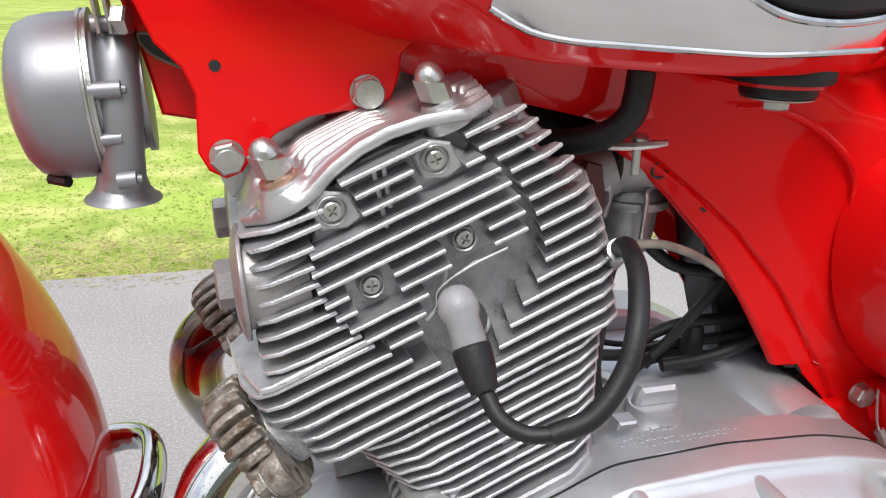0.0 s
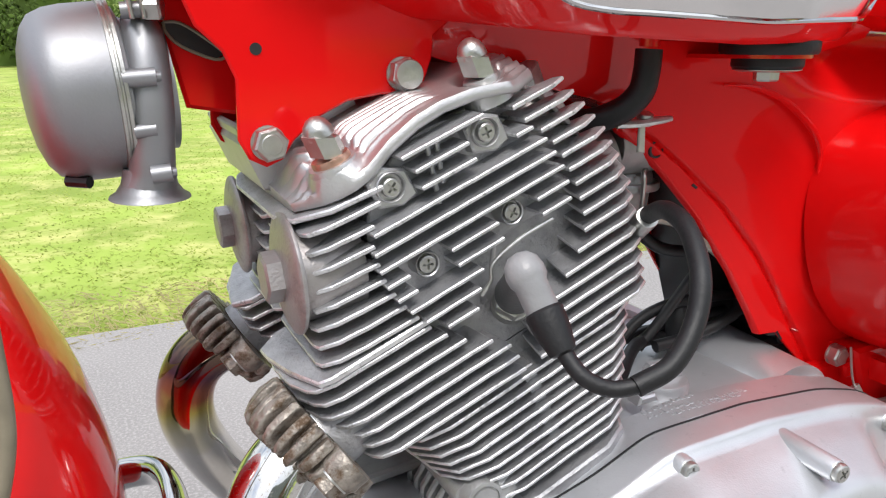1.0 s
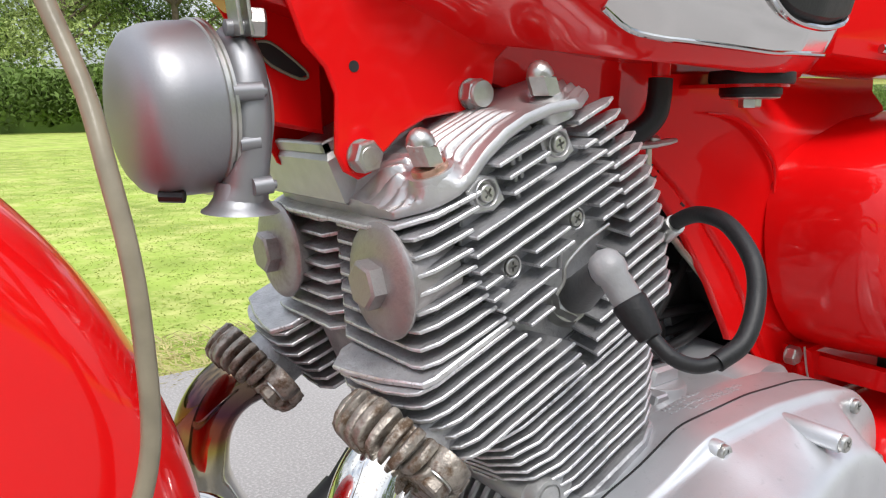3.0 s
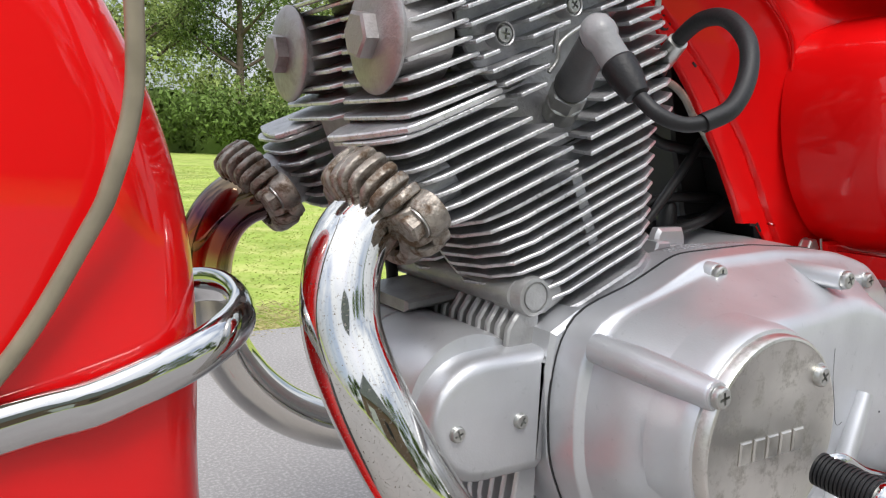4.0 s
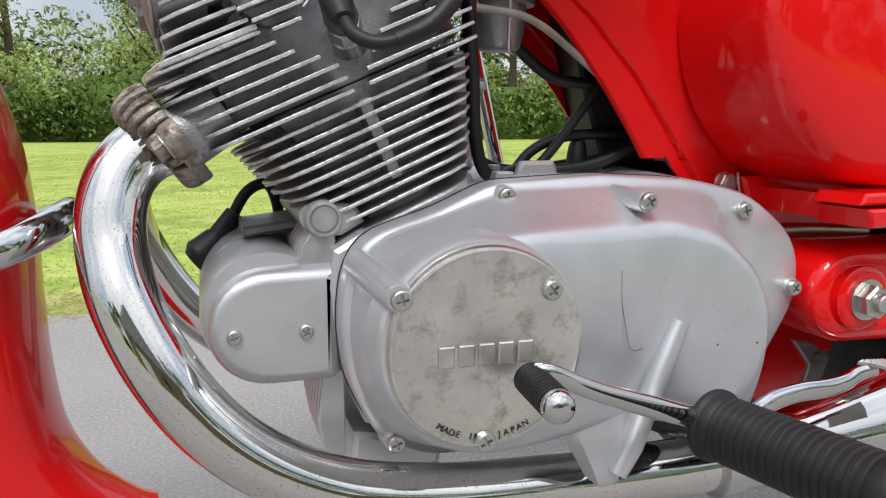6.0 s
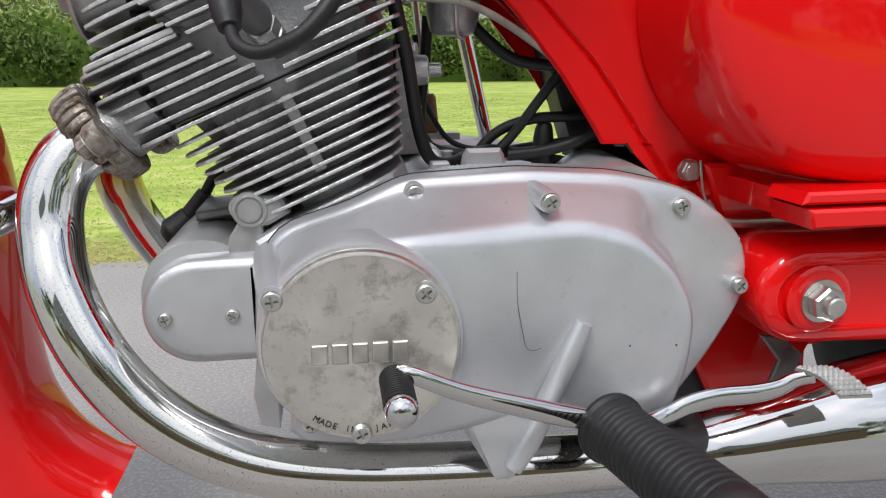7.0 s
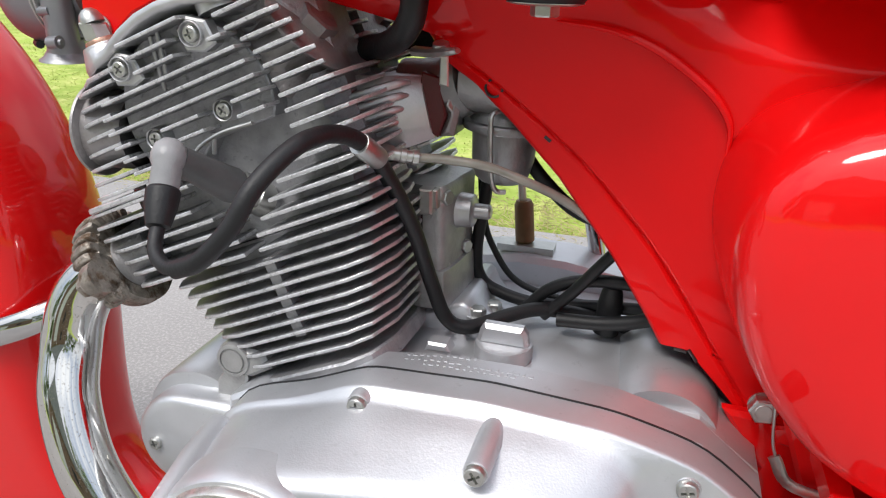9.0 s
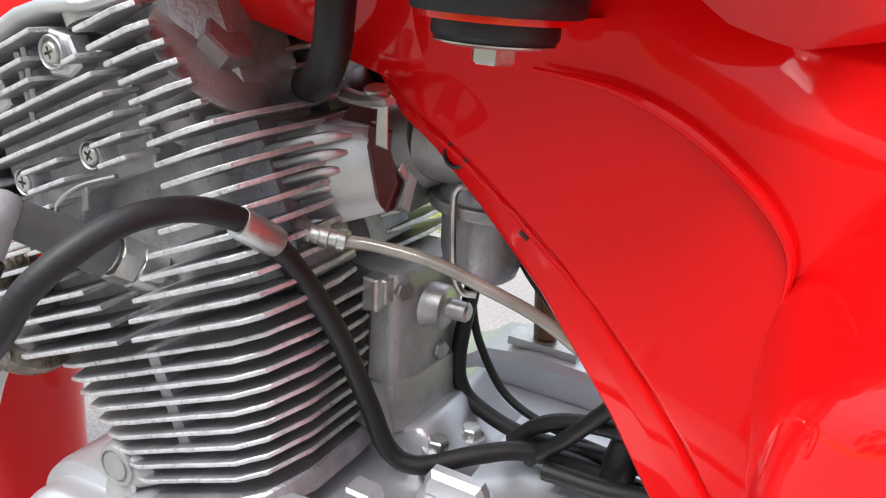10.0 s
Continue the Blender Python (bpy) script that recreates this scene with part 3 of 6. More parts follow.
lathe(b, ((0.0088, 0), (0.0098, 0.0015), (0.0092, 0.011), (0.0068, 0.0225), (0.0050, 0.0235)), BOOT, ELB, 24)
part("boot", b, rubber, plug, "black rubber boot")
LEAD0 = BOOT + ELB * 0.021
lead = B()
tube(lead, [LEAD0, (0.108, 0.3080, 0.5170), (0.1190, 0.3000, 0.5120), (0.1330, 0.2945, 0.5140)], 0.0042, 12, 8)
LEAD = part("ignition_lead", lead, rubber, bike, "black ignition lead looping from the plug cap")
b = B()
tube(b, [(0.1290, 0.2955, 0.5130), (0.1470, 0.2920, 0.5220), (0.1630, 0.2960, 0.5400), (0.1725, 0.3050, 0.5600), (0.1830, 0.3270, 0.5760), (0.1900, 0.3480, 0.5800), (0.1975, 0.3680, 0.5760), (0.2030, 0.3870, 0.5640), (0.2087, 0.4047, 0.5422), (0.2179, 0.4230, 0.5081), (0.2266, 0.4410, 0.4617), (0.2360, 0.4480, 0.4335), (0.2510, 0.4550, 0.4255), (0.2748, 0.4750, 0.4296), (0.2974, 0.4900, 0.4318), (0.334, 0.505, 0.4245), (0.38, 0.51, 0.415)], 0.0053, 14, 6)
part("sleeve", b, rubber, LEAD, "black rubber sleeve")
b = B()
CL = Vector((0.2025, 0.3860, 0.5640))
cd = Vector((0.0055, 0.018, -0.013)).normalized()
lathe(b, ((0.0056, -0.0112), (0.0066, -0.0110), (0.0070, -0.0095), (0.0070, 0.0095), (0.0066, 0.0110), (0.0056, 0.0112)), CL, cd, 20)
tube(b, [CL + Vector((0, 0.004, 0)), E(0.075, 0.405, 0.125)], 0.004, 6)
part("clip", b, zinc, LEAD, "bare metal band clip")

# exhaust
PD = Vector((-0.82, -0.04, -0.57)).normalized()
for mirror in (1, -1):
    f = lambda p: Vector((p[0], p[1], p[2]) if mirror > 0 else (p[0] - 0.011, 0.990 - p[1], p[2]))
    pipe = B()
    line = [f(p) for p in ((0.023, 0.411, 0.469), (0.006, 0.409, 0.4585), (-0.0115, 0.4045, 0.4505), (-0.0240, 0.3985, 0.4375), (-0.0312, 0.3910, 0.4180), (-0.0322, 0.3820, 0.3930), (-0.0245, 0.3650, 0.3610), (-0.0050, 0.3510, 0.3200), (0.022, 0.345, 0.283), (0.058, 0.341, 0.2535), (0.105, 0.339, 0.2320), (0.165, 0.337, 0.2215), (0.24, 0.335, 0.2175), (0.33, 0.333, 0.2165), (0.40, 0.332, 0.218))]
    tube(pipe, line, 0.0212, 36, 8)
    PIPE = part("exhaust_pipe", pipe, pitted if mirror > 0 else blued, bike, "chromed exhaust pipe with fine pitting" if mirror > 0 else "heat-stained chromed exhaust pipe", 60)
    o = f((0.0095, 0.4105, 0.4590))
    ax = Vector((PD.x, mirror * PD.y, PD.z))
    fl = B()
    lathe(fl, ((0.0225, -0.003), (0.0320, -0.003), (0.0330, -0.001), (0.0328, 0.008), (0.0315, 0.0125), (0.0290, 0.0155), (0.0250, 0.0165), (0.0225, 0.0160), (0.0212, 0.012)), o, ax, 48, caps=(False, False))
    a1 = Vector((0, 0, 1)); a1 = (a1 - ax * a1.dot(ax)).normalized(); a2 = ax.cross(a1)
    FLANGE = part("exhaust_flange", fl, corroded, PIPE, "corroded finned cast exhaust clamp")
    random.seed(5)
    for i in range(19):
        t = radians(-117 + 13 * i)
        rd = a1 * math.cos(t) + a2 * math.sin(t)
        if 78 < abs(math.degrees(t)) < 100:
            continue
        tg = ax.cross(rd)
        b = B()
        up = max(0.0, math.cos(t))
        reach, out = 0.0150 + 0.0090 * up + random.uniform(-0.0015, 0.0015), 0.0348 + random.uniform(-0.0012, 0.0014)
        wd = 0.0030 + random.uniform(-0.0004, 0.0005)
        rows = []
        for h, k, dr in ((-0.003, 0.9, 0.0), (-0.001, 1.0, 0.0012), (0.35 * reach, 1.0, 0.0016), (0.7 * reach, 0.96, 0.0004), (0.92 * reach, 0.88, -0.0018), (reach, 0.55, -0.0040)):
            c = o + rd * (out + dr) + ax * h
            rows.append([c + tg * wd * k * math.copysign(abs(math.cos(q)) ** 0.28, math.cos(q)) + rd * (0.0052 * k * math.copysign(abs(math.sin(q)) ** 0.5, math.sin(q)) - (0.010 * k if math.sin(q) < -0.3 else 0) + random.uniform(-0.0005, 0.0005)) for q in [j * math.pi / 7 for j in range(14)]])
        loft(b, rows)
        part("fin", b, corroded, FLANGE, "", 50)
    for s in (1, -1):
        ear = o + a2 * s * 0.0375 + a1 * 0.001
        b = B()
        lathe(b, ((0.0130, -0.004), (0.0128, 0.005), (0.0108, 0.0085)), ear, ax, 20)
        lathe(b, ((0.0080, -0.004), (0.0082, 0.003), (0.0060, 0.0065)), ear - a1 * 0.0135 - a2 * s * 0.004, ax, 16)
        part("ear", b, corroded, FLANGE)
        put("nut", RUSTBOLT, aim(ear + ax * 0.0085, ax, 15), FLANGE, "rusty hexagon nut")
        b = B()
        lathe(b, ((0.0098, 0.0), (0.0098, 0.0016)), ear + ax * 0.0080, ax, 24)
        part("washer", b, zinc, FLANGE)
    b = B()
    lathe(b, ((0.0228, -0.034), (0.0228, -0.0035)), o, ax, 36)
    part("port_boss", b, fin_alloy, HEAD)
# silencer
mf = B()
tube(mf, [(0.375, 0.332, 0.2175), (0.41, 0.331, 0.2195), (0.44, 0.330, 0.2225), (0.50, 0.329, 0.2300), (0.57, 0.328, 0.2380), (0.70, 0.327, 0.2470), (0.95, 0.325, 0.262)], [0.0225, 0.0245, 0.027, 0.034, 0.0435, 0.050, 0.051, 0.050], 40, 8)
MUF = part("silencer", mf, chrome, bike, "bright chromed tapering silencer", 60)
b = B()
lathe(b, ((0.0225, -0.010), (0.0265, -0.009), (0.0265, 0.009), (0.0225, 0.010)), (0.385, 0.332, 0.2178), (1, 0, 0.02), 36)
part("clamp", b, chrome, MUF)

# crankcase
cc = B()
case_line = [(0.104, 0.385), (0.125, 0.397), (0.150, 0.398), (0.205, 0.425), (0.245, 0.431), (0.30, 0.432), (0.36, 0.428), (0.41, 0.416), (0.448, 0.386), (0.458, 0.352), (0.44, 0.30), (0.40, 0.252), (0.30, 0.253), (0.165, 0.248), (0.123, 0.263), (0.107, 0.305), (0.1010, 0.36)]
slab(cc, case_line, side, 0.3725, 0.404, 0.003)
slab(cc, [(x, min(z, 0.4145 if x > 0.2 else 1)) for x, z in case_line], side, 0.400, 0.555, 0.004)
slab(cc, [(0.12, 0.245), (0.19, 0.232), (0.185, 0.212), (0.135, 0.208), (0.118, 0.225)], side, 0.40, 0.53, 0.004)
CASE = part("crankcase", cc, silver, bike, "silver painted crankcase", 35)
b = B()
slab(b, [(0.185, 0.412), (0.200, 0.4205), (0.240, 0.4380), (0.2450, 0.4385), (0.2490, 0.4350), (0.2530, 0.4270), (0.2590, 0.4200), (0.2680, 0.4155), (0.2800, 0.4130), (0.280, 0.400), (0.185, 0.400)], side, 0.466, 0.552, 0.003)
part("barrel_base", b, silver, CASE, "", 60)
# front ribs of the crankcase below the barrel
for i in range(13):
    b = B()
    y = 0.394 + 0.0105 * i
    slab(b, [(0.108, 0.402), (0.094, 0.400), (0.084, 0.385), (0.082, 0.36), (0.090, 0.345), (0.108, 0.345)], side, y - 0.0028, y + 0.0028, 0.0014)
    part("rib", b, light_cast, CASE)
for i in range(8):
    b = B()
    y = 0.392 + 0.0115 * i
    slab(b, [(0.112, 0.300), (0.098, 0.296), (0.093, 0.262), (0.097, 0.238), (0.112, 0.234)], side, y - 0.0022, y + 0.0022, 0.001)
    part("rib", b, silver, CASE)
b = B()
tube(b, [(0.094, 0.396, 0.4055), (0.094, 0.545, 0.4055)], 0.0095, 16)
part("front_ledge", b, light_cast, CASE)
# rear top of the case: two rounded humps
b = B()
lathe(b, ((0.058, -0.07), (0.060, 0.0), (0.055, 0.012), (0.046, 0.016)), (0.352, 0.480, 0.3860), Vector((0.10, -0.12, 1)), 36)
part("gearbox_hump", b, silver, CASE)
b = B()
lathe(b, ((0.038, -0.04), (0.042, 0.05)), (0.388, 0.45, 0.388), R_, 36)
part("gearbox_hump", b, silver, CASE)
# worn cast marks on the flat of the case
random.seed(11)
for row, (x0, n, y) in enumerate(((0.226, 6, 0.3985), (0.252, 5, 0.4005), (0.226, 9, 0.3925), (0.268, 10, 0.3905), (0.240, 14, 0.3865))):
    for i in range(n):
        b = B()
        x = x0 + 0.0044 * i
        box(b, (x, y - 0.0006 * (i % 2), float(np.interp(x, (0.205, 0.245, 0.30, 0.36), (0.425, 0.431, 0.432, 0.428))) + 0.0002), (random.uniform(0.0012, 0.0032), random.uniform(0.0022, 0.0042), 0.0005))
        part("worn_mark", b, silver, CASE)
# filler cap
FILL = B()
lathe(FILL, ((0.0200, -0.006), (0.0205, 0.003), (0.0195, 0.006), (0.018, 0.0065)), (0.2795, 0.442, 0.4190), (0, 0, 1), 36)
FILLER = part("oil_filler_cap", FILL, silver, CASE, "silver oil filler cap with a flat grip")
b = B()
slab(b, [(0.2610, 0.4235), (0.298, 0.4235), (0.2960, 0.4340), (0.2930, 0.4390), (0.266, 0.4390), (0.263, 0.4340)], side, 0.4365, 0.4475, 0.0028)
part("grip", b, silver, FILLER)
for x, y, z in ((0.2586, 0.5032, 0.4200), (0.2537, 0.4700, 0.4290)):
    b = B()
    lathe(b, ((0.010, -0.02), (0.0085, 0.0)), (x, y, z), (0, 0, 1), 20)
    part("bolt_boss", b, silver, CASE)
    put("bolt", SMALLBOLT, aim((x, y, z), (0, 0, 1), 10) @ Matrix.Scale(0.8, 4), CASE)
# bracket at the rear left of the barrel base
b = B()
slab(b, [(0.232, 0.426), (0.250, 0.427), (0.247, 0.4325), (0.234, 0.4325)], side, 0.410, 0.424, 0.0015)
part("lug", b, silver, CASE)

# far half of the crankcase with its cover's upper edge
b = B()
far = [(0.150, 0.30), (0.160, 0.395), (0.210, 0.416), (0.2239, 0.427), (0.2600, 0.4320), (0.30, 0.4310), (0.37, 0.4210), (0.42, 0.395), (0.45, 0.35), (0.43, 0.27), (0.30, 0.236), (0.18, 0.238)]
slab(b, far, side, 0.590, 0.650, 0.005)
slab(b, [(x, min(z, 0.408)) for x, z in far], side, 0.545, 0.592, 0.003)
part("far_cover", b, silver, CASE, "silver cover on the far side")

# left crankcase cover, lofted from its flange up to the smooth bulge
def polar(poly, c, n=120):
    out = []
    for i in range(n):
        a = 2 * math.pi * i / n
        d = Vector((math.cos(a), math.sin(a)))
        best = 0
        for p, q in zip(poly, poly[1:] + poly[:1]):
            p, q = Vector(p) - Vector(c), Vector(q) - Vector(c)
            e = q - p
            det = d.x * e.y - d.y * e.x
            if abs(det) < 1e-12:
                continue
            t, s = (p.x * e.y - p.y * e.x) / det, (p.x * d.y - p.y * d.x) / det
            if -1e-9 <= s <= 1 + 1e-9 and t > best:
                best = t
        out.append((c[0] + d.x * best, c[1] + d.y * best))
    return out
def soften(pl, times=2):
    for _ in range(times):
        pl = [((pl[i - 1][0] + 2 * p[0] + pl[(i + 1) % len(pl)][0]) / 4, (pl[i - 1][1] + 2 * p[1] + pl[(i + 1) % len(pl)][1]) / 4) for i, p in enumerate(pl)]
    return pl
MID = (0.275, 0.335)
flange = soften(polar([(0.103, 0.340), (0.107, 0.375), (0.120, 0.398), (0.166, 0.411), (0.2085, 0.430), (0.2878, 0.4335), (0.361, 0.4290), (0.4105, 0.4175), (0.4500, 0.388), (0.4605, 0.366), (0.4602, 0.334), (0.434, 0.289), (0.401, 0.245), (0.32, 0.248), (0.255, 0.247), (0.165, 0.243), (0.126, 0.261), (0.107, 0.302)], MID), 2)
bulge = soften(polar([(0.106, 0.345), (0.118, 0.384), (0.150, 0.405), (0.19, 0.411), (0.215, 0.412), (0.25, 0.4125), (0.285, 0.413), (0.325, 0.4105), (0.365, 0.397), (0.393, 0.372), (0.408, 0.337), (0.405, 0.300), (0.393, 0.262), (0.380, 0.252), (0.32, 0.262), (0.255, 0.266), (0.165, 0.267), (0.130, 0.281), (0.110, 0.310)], MID), 3)
def shrunk(pl, d):
    out = []
    for p in pl:
        v = Vector(p) - Vector(MID)
        out.append(tuple(Vector(MID) + v * (1 - d / v.length)))
    return out
lc = B()
def wall(slant, step, draw):
    """Between flange and bulge: a long slope over the top and front, a steep step at the rear."""
    out = []
    for p, q in zip(shrunk(flange, 0.005), shrunk(bulge, draw)):
        k = sstep(0.355, 0.405, 0.5 * (p[0] + q[0]))
        t = slant + (step - slant) * k
        out.append(((1 - t) * p[0] + t * q[0], (1 - t) * p[1] + t * q[1]))
    return out
lv = [(flange, 0.3725), (flange, 0.3515), (shrunk(flange, 0.0008), 0.3492), (shrunk(flange, 0.003), 0.3478), (wall(0.10, 0.5, 0.0), 0.3455), (wall(0.22, 0.9, 0.0), 0.3420), (wall(0.36, 1.0, 0.0), 0.3370), (wall(0.58, 1.0, 0.002), 0.3280), (wall(0.80, 1.0, 0.0045), 0.3180), (wall(0.92, 1.0, 0.0066), 0.3095), (wall(0.97, 1.0, 0.0086), 0.3048), (shrunk(bulge, 0.0120), 0.3016), (shrunk(bulge, 0.018), 0.3000), (shrunk(bulge, 0.035), 0.2990), (shrunk(bulge, 0.065), 0.2980)]
def proud(x, y):
    """The cover stands further out round the generator cap."""
    f = min(1, max(0, (0.345 - y) / 0.047))
    s = min(1, max(0, (0.335 - x) / 0.160))
    return y - 0.0235 * f * s * s * (3 - 2 * s)
loft(lc, [[Vector((x, proud(x, y), z)) for x, z in pl] for pl, y in lv], caps=(True, True))
TREE = BVHTree.FromBMesh(lc)
LCOVER = part("crankcase_cover", lc, silver, bike, "silver painted crankcase cover with a few scuffs", 40)
b = B()
slab(b, [(0.275 + (x - 0.275) * 1.004, 0.335 + (z - 0.335) * 1.007) for x, z in flange], side, 0.3718, 0.3732)
part("gasket", b, darkplastic, LCOVER, "thin dark gasket")
def on_cover(x, z, lift):
    return TREE.ray_cast(Vector((x, 0.0, z)), Vector((0, 1, 0)))[0] - Vector((0, lift, 0))
for pts, r in ((((0.2711, 0.3777), (0.2712, 0.366), (0.2717, 0.3563), (0.2745, 0.340), (0.2765, 0.3302), (0.2788, 0.3263), (0.2830, 0.3252), (0.2875, 0.3262)), 0.0002), (((0.3511, 0.3211), (0.3514, 0.3200)), 0.0006), (((0.3846, 0.3190), (0.3850, 0.3180)), 0.0007), (((0.244, 0.302), (0.2475, 0.2985)), 0.00022)):
    b = B()
    tube(b, [on_cover(x, z, 0.0) for x, z in pts], r, 6, 3)
    part("scratch", b, darkplastic, LCOVER, "fine dark scratch")
GC = Vector((0.1725, 0.0, 0.3435))
b = B()
lathe(b, ((0.0640, -0.300), (0.0628, -0.280), (0.0618, -0.2745), (0.0605, -0.2720), (0.055, -0.2715)), GC, R_ * -1, 72)
part("generator_housing", b, silver, LCOVER)
b = B()
lathe(b, ((0.0585, -0.276), (0.0585, -0.2660), (0.0575, -0.2645), (0.0560, -0.2640), (0.0548, -0.2645), (0.030, -0.2646), (0.001, -0.2646)), GC, R_ * -1, 72)
GCAP = part("generator_cap", b, polished, LCOVER, "tarnished polished round cap with raised marks")
def boss_screw(x, y, z, parent, me, depth, r, spin=0):
    b = B()
    lathe(b, ((r * 1.15, -depth), (r, -0.001), (r * 0.93, 0)), (x, y, z), L, 28)
    part("screw_boss", b, silver, parent)
    put("screw", me, aim((x, y, z), L, spin), parent)
for x, y, z, s in ((0.122, 0.2655, 0.375, 10), (0.210, 0.2650, 0.375, 40)):
    b = B()
    c = Vector((x, y, z))
    if x < GC.x:
        tube(b, [c, c + Vector((0, 0.004, 0)), (0.1205, 0.285, 0.3765), (0.1170, 0.315, 0.3795), (0.1140, 0.346, 0.3815)], [0.0076, 0.0084, 0.0092, 0.0098, 0.0090], 24, 5)
    else:
        tube(b, [c, c + Vector((0, 0.004, 0)), c + Vector((-0.003, 0.022, -0.003)), c + Vector((-0.009, 0.045, -0.008))], [0.0076, 0.0082, 0.0080, 0.0040], 24, 4)
    part("screw_boss", b, silver, LCOVER)
    put("screw", SCREW, aim(c, L, s), LCOVER)
put("screw", SCREW, aim((0.1700, 0.2640, 0.2895), L, 25), GCAP)
for x, y, z, s, dp in ((0.213, 0.341, 0.421, 0, 0.02), (0.295, 0.303, 0.419, 33, 0.05), (0.404, 0.346, 0.405, 15, 0.02), (0.453, 0.345, 0.344, 50, 0.02), (0.137, 0.342, 0.260, 20, 0.02), (0.400, 0.345, 0.264, 70, 0.02)):
    boss_screw(x, y, z, LCOVER, SCREW, dp, 0.0072, s)
# rib from the middle of the cover down to the stand's foot
b = B()
tube(b, [(0.3165, 0.292, 0.341), (0.306, 0.291, 0.318), (0.292, 0.289, 0.288), (0.279, 0.285, 0.264), (0.268, 0.283, 0.246)], [0.006, 0.0072, 0.0078, 0.0082, 0.0065], 14, 6)
part("rib", b, silver, LCOVER)
b = B()
loft(b, [[Vector((cx + hx * sx, y0 if sy < 0 else 0.300, z)) for sx, sy in ((-1, 0), (-0.75, -1), (0.75, -1), (1, 0), (1, 1), (-1, 1))] for cx, hx, y0, z in ((0.266, 0.037, 0.297, 0.288), (0.2655, 0.032, 0.291, 0.277), (0.2645, 0.024, 0.2870, 0.264), (0.2635, 0.015, 0.2850, 0.250), (0.263, 0.0095, 0.2845, 0.2405), (0.263, 0.006, 0.287, 0.2365))])
part("foot", b, silver, LCOVER, "", 50)
# raised plain marks and the words round the rim
for i in range(5):
    x0 = 0.1424 + 0.0118 * i
    b = B()
    slab(b, [(x0, 0.3340), (x0 + 0.0098, 0.3340), (x0 + 0.0098, 0.3470), (x0, 0.3470)], side, 0.2650, 0.2634, 0.0010)
    part("raised_mark", b, tarnished, GCAP)
def word(text, angle0, step, radius, size):
    for i, ch in enumerate(text):
        if ch == " ":
            continue
        cu = bpy.data.curves.new("letter", "FONT")
        cu.body, cu.size, cu.extrude, cu.align_x = ch, size * K, 0.0003, "CENTER"
        cu.materials.append(darkplastic)
        ob = new("letter", cu)
        a = radians(angle0 + step * i)
        p = Vector((GC.x + radius * math.sin(a), 0.2640, GC.z - radius * math.cos(a)))
        ob.parent = GCAP
        up = bike.location + LCOVER.location + GCAP.location
        ob.matrix_basis = Matrix.Translation(K * p - up) @ Matrix.Rotation(-a, 4, "Y") @ Matrix.Rotation(radians(90), 4, "X")
word("MADE IN", -34, 4.4, 0.0535, 0.0054)
word("JAPAN", 7.5, 4.6, 0.0535, 0.0054)

# starter motor
st = B()
lathe(st, ((0.030, -0.396), (0.044, -0.398), (0.0455, -0.404), (0.0455, -0.470), (0.0445, -0.471), (0.0445, -0.474), (0.0455, -0.475), (0.0455, -0.540), (0.040, -0.550)), (0.062, 0.0, 0.3385), (0, -1, 0), 56)
STARTER = part("starter_motor", st, silver, bike, "silver painted starter motor ahead of the crankcase")
b = B()
prof = [(0.0610 + 0.0400 * math.cos(radians(a)), 0.3340 + 0.0390 * math.sin(radians(a))) for a in range(90, 271, 10)] + [(0.103, 0.295), (0.108, 0.300), (0.108, 0.373), (0.103, 0.3745)]
sl = [(inset(prof, 0.000), 0.412), (prof, 0.384), (inset(prof, 0.0012), 0.3800), (inset(prof, 0.0040), 0.3772), (inset(prof, 0.009), 0.3762)]
loft(b, [[side(x, z, y) for x, z in pl] for pl, y in sl])
SCOV = part("end_cover", b, silver, STARTER, "rounded silver end cover")
for x, z, s in ((0.038, 0.331, 20), (0.0845, 0.3315, 60)):
    put("screw", SMALLSCREW, aim((x, 0.3765, z), L, s), STARTER)
b = B()
tube(b, [(0.014, 0.532, 0.355), (0.020, 0.532, 0.360), (0.034, 0.534, 0.373)], [0.012, 0.0165, 0.013], 18)
tube(b, [(0.028, 0.534, 0.367), (0.048, 0.535, 0.395)], [0.011, 0.008], 14)
part("terminal_boot", b, rubber, STARTER, "black rubber terminal boot")
b = B()
tube(b, [(0.043, 0.535, 0.388), (0.058, 0.536, 0.412), (0.075, 0.538, 0.418), (0.083, 0.540, 0.40), (0.085, 0.542, 0.375)], 0.0048, 12)
part("starter_cable", b, rubber, STARTER)
b = B()
slab(b, [(0.05, 0.384), (0.10, 0.390), (0.10, 0.398), (0.05, 0.392)], side, 0.46, 0.53, 0.002)
part("mount", b, carb_grey, STARTER)

# gear lever and footrest
lv = B()
tube(lv, [(0.1905, 0.2430, 0.3350), (0.2000, 0.2400, 0.3340), (0.2300, 0.2450, 0.3190), (0.2760, 0.2560, 0.3000), (0.3110, 0.2660, 0.2860), (0.335, 0.2720, 0.2780), (0.354, 0.2790, 0.2720), (0.374, 0.2865, 0.2725), (0.392, 0.2890, 0.2790), (0.414, 0.2895, 0.2826), (0.437, 0.2900, 0.2828), (0.457, 0.2920, 0.2845), (0.470, 0.2930, 0.2895), (0.482, 0.2890, 0.2930)], [0.0048, 0.0052, 0.0058, 0.0072, 0.0072, 0.0072, 0.0075, 0.0078, 0.0078, 0.0075, 0.0074, 0.0070, 0.0064, 0.0050], 14, 6, 0.7)
LEVER = part("gear_lever", lv, chrome, bike, "chromed heel-and-toe gear lever with rubber toe peg")
b = B()
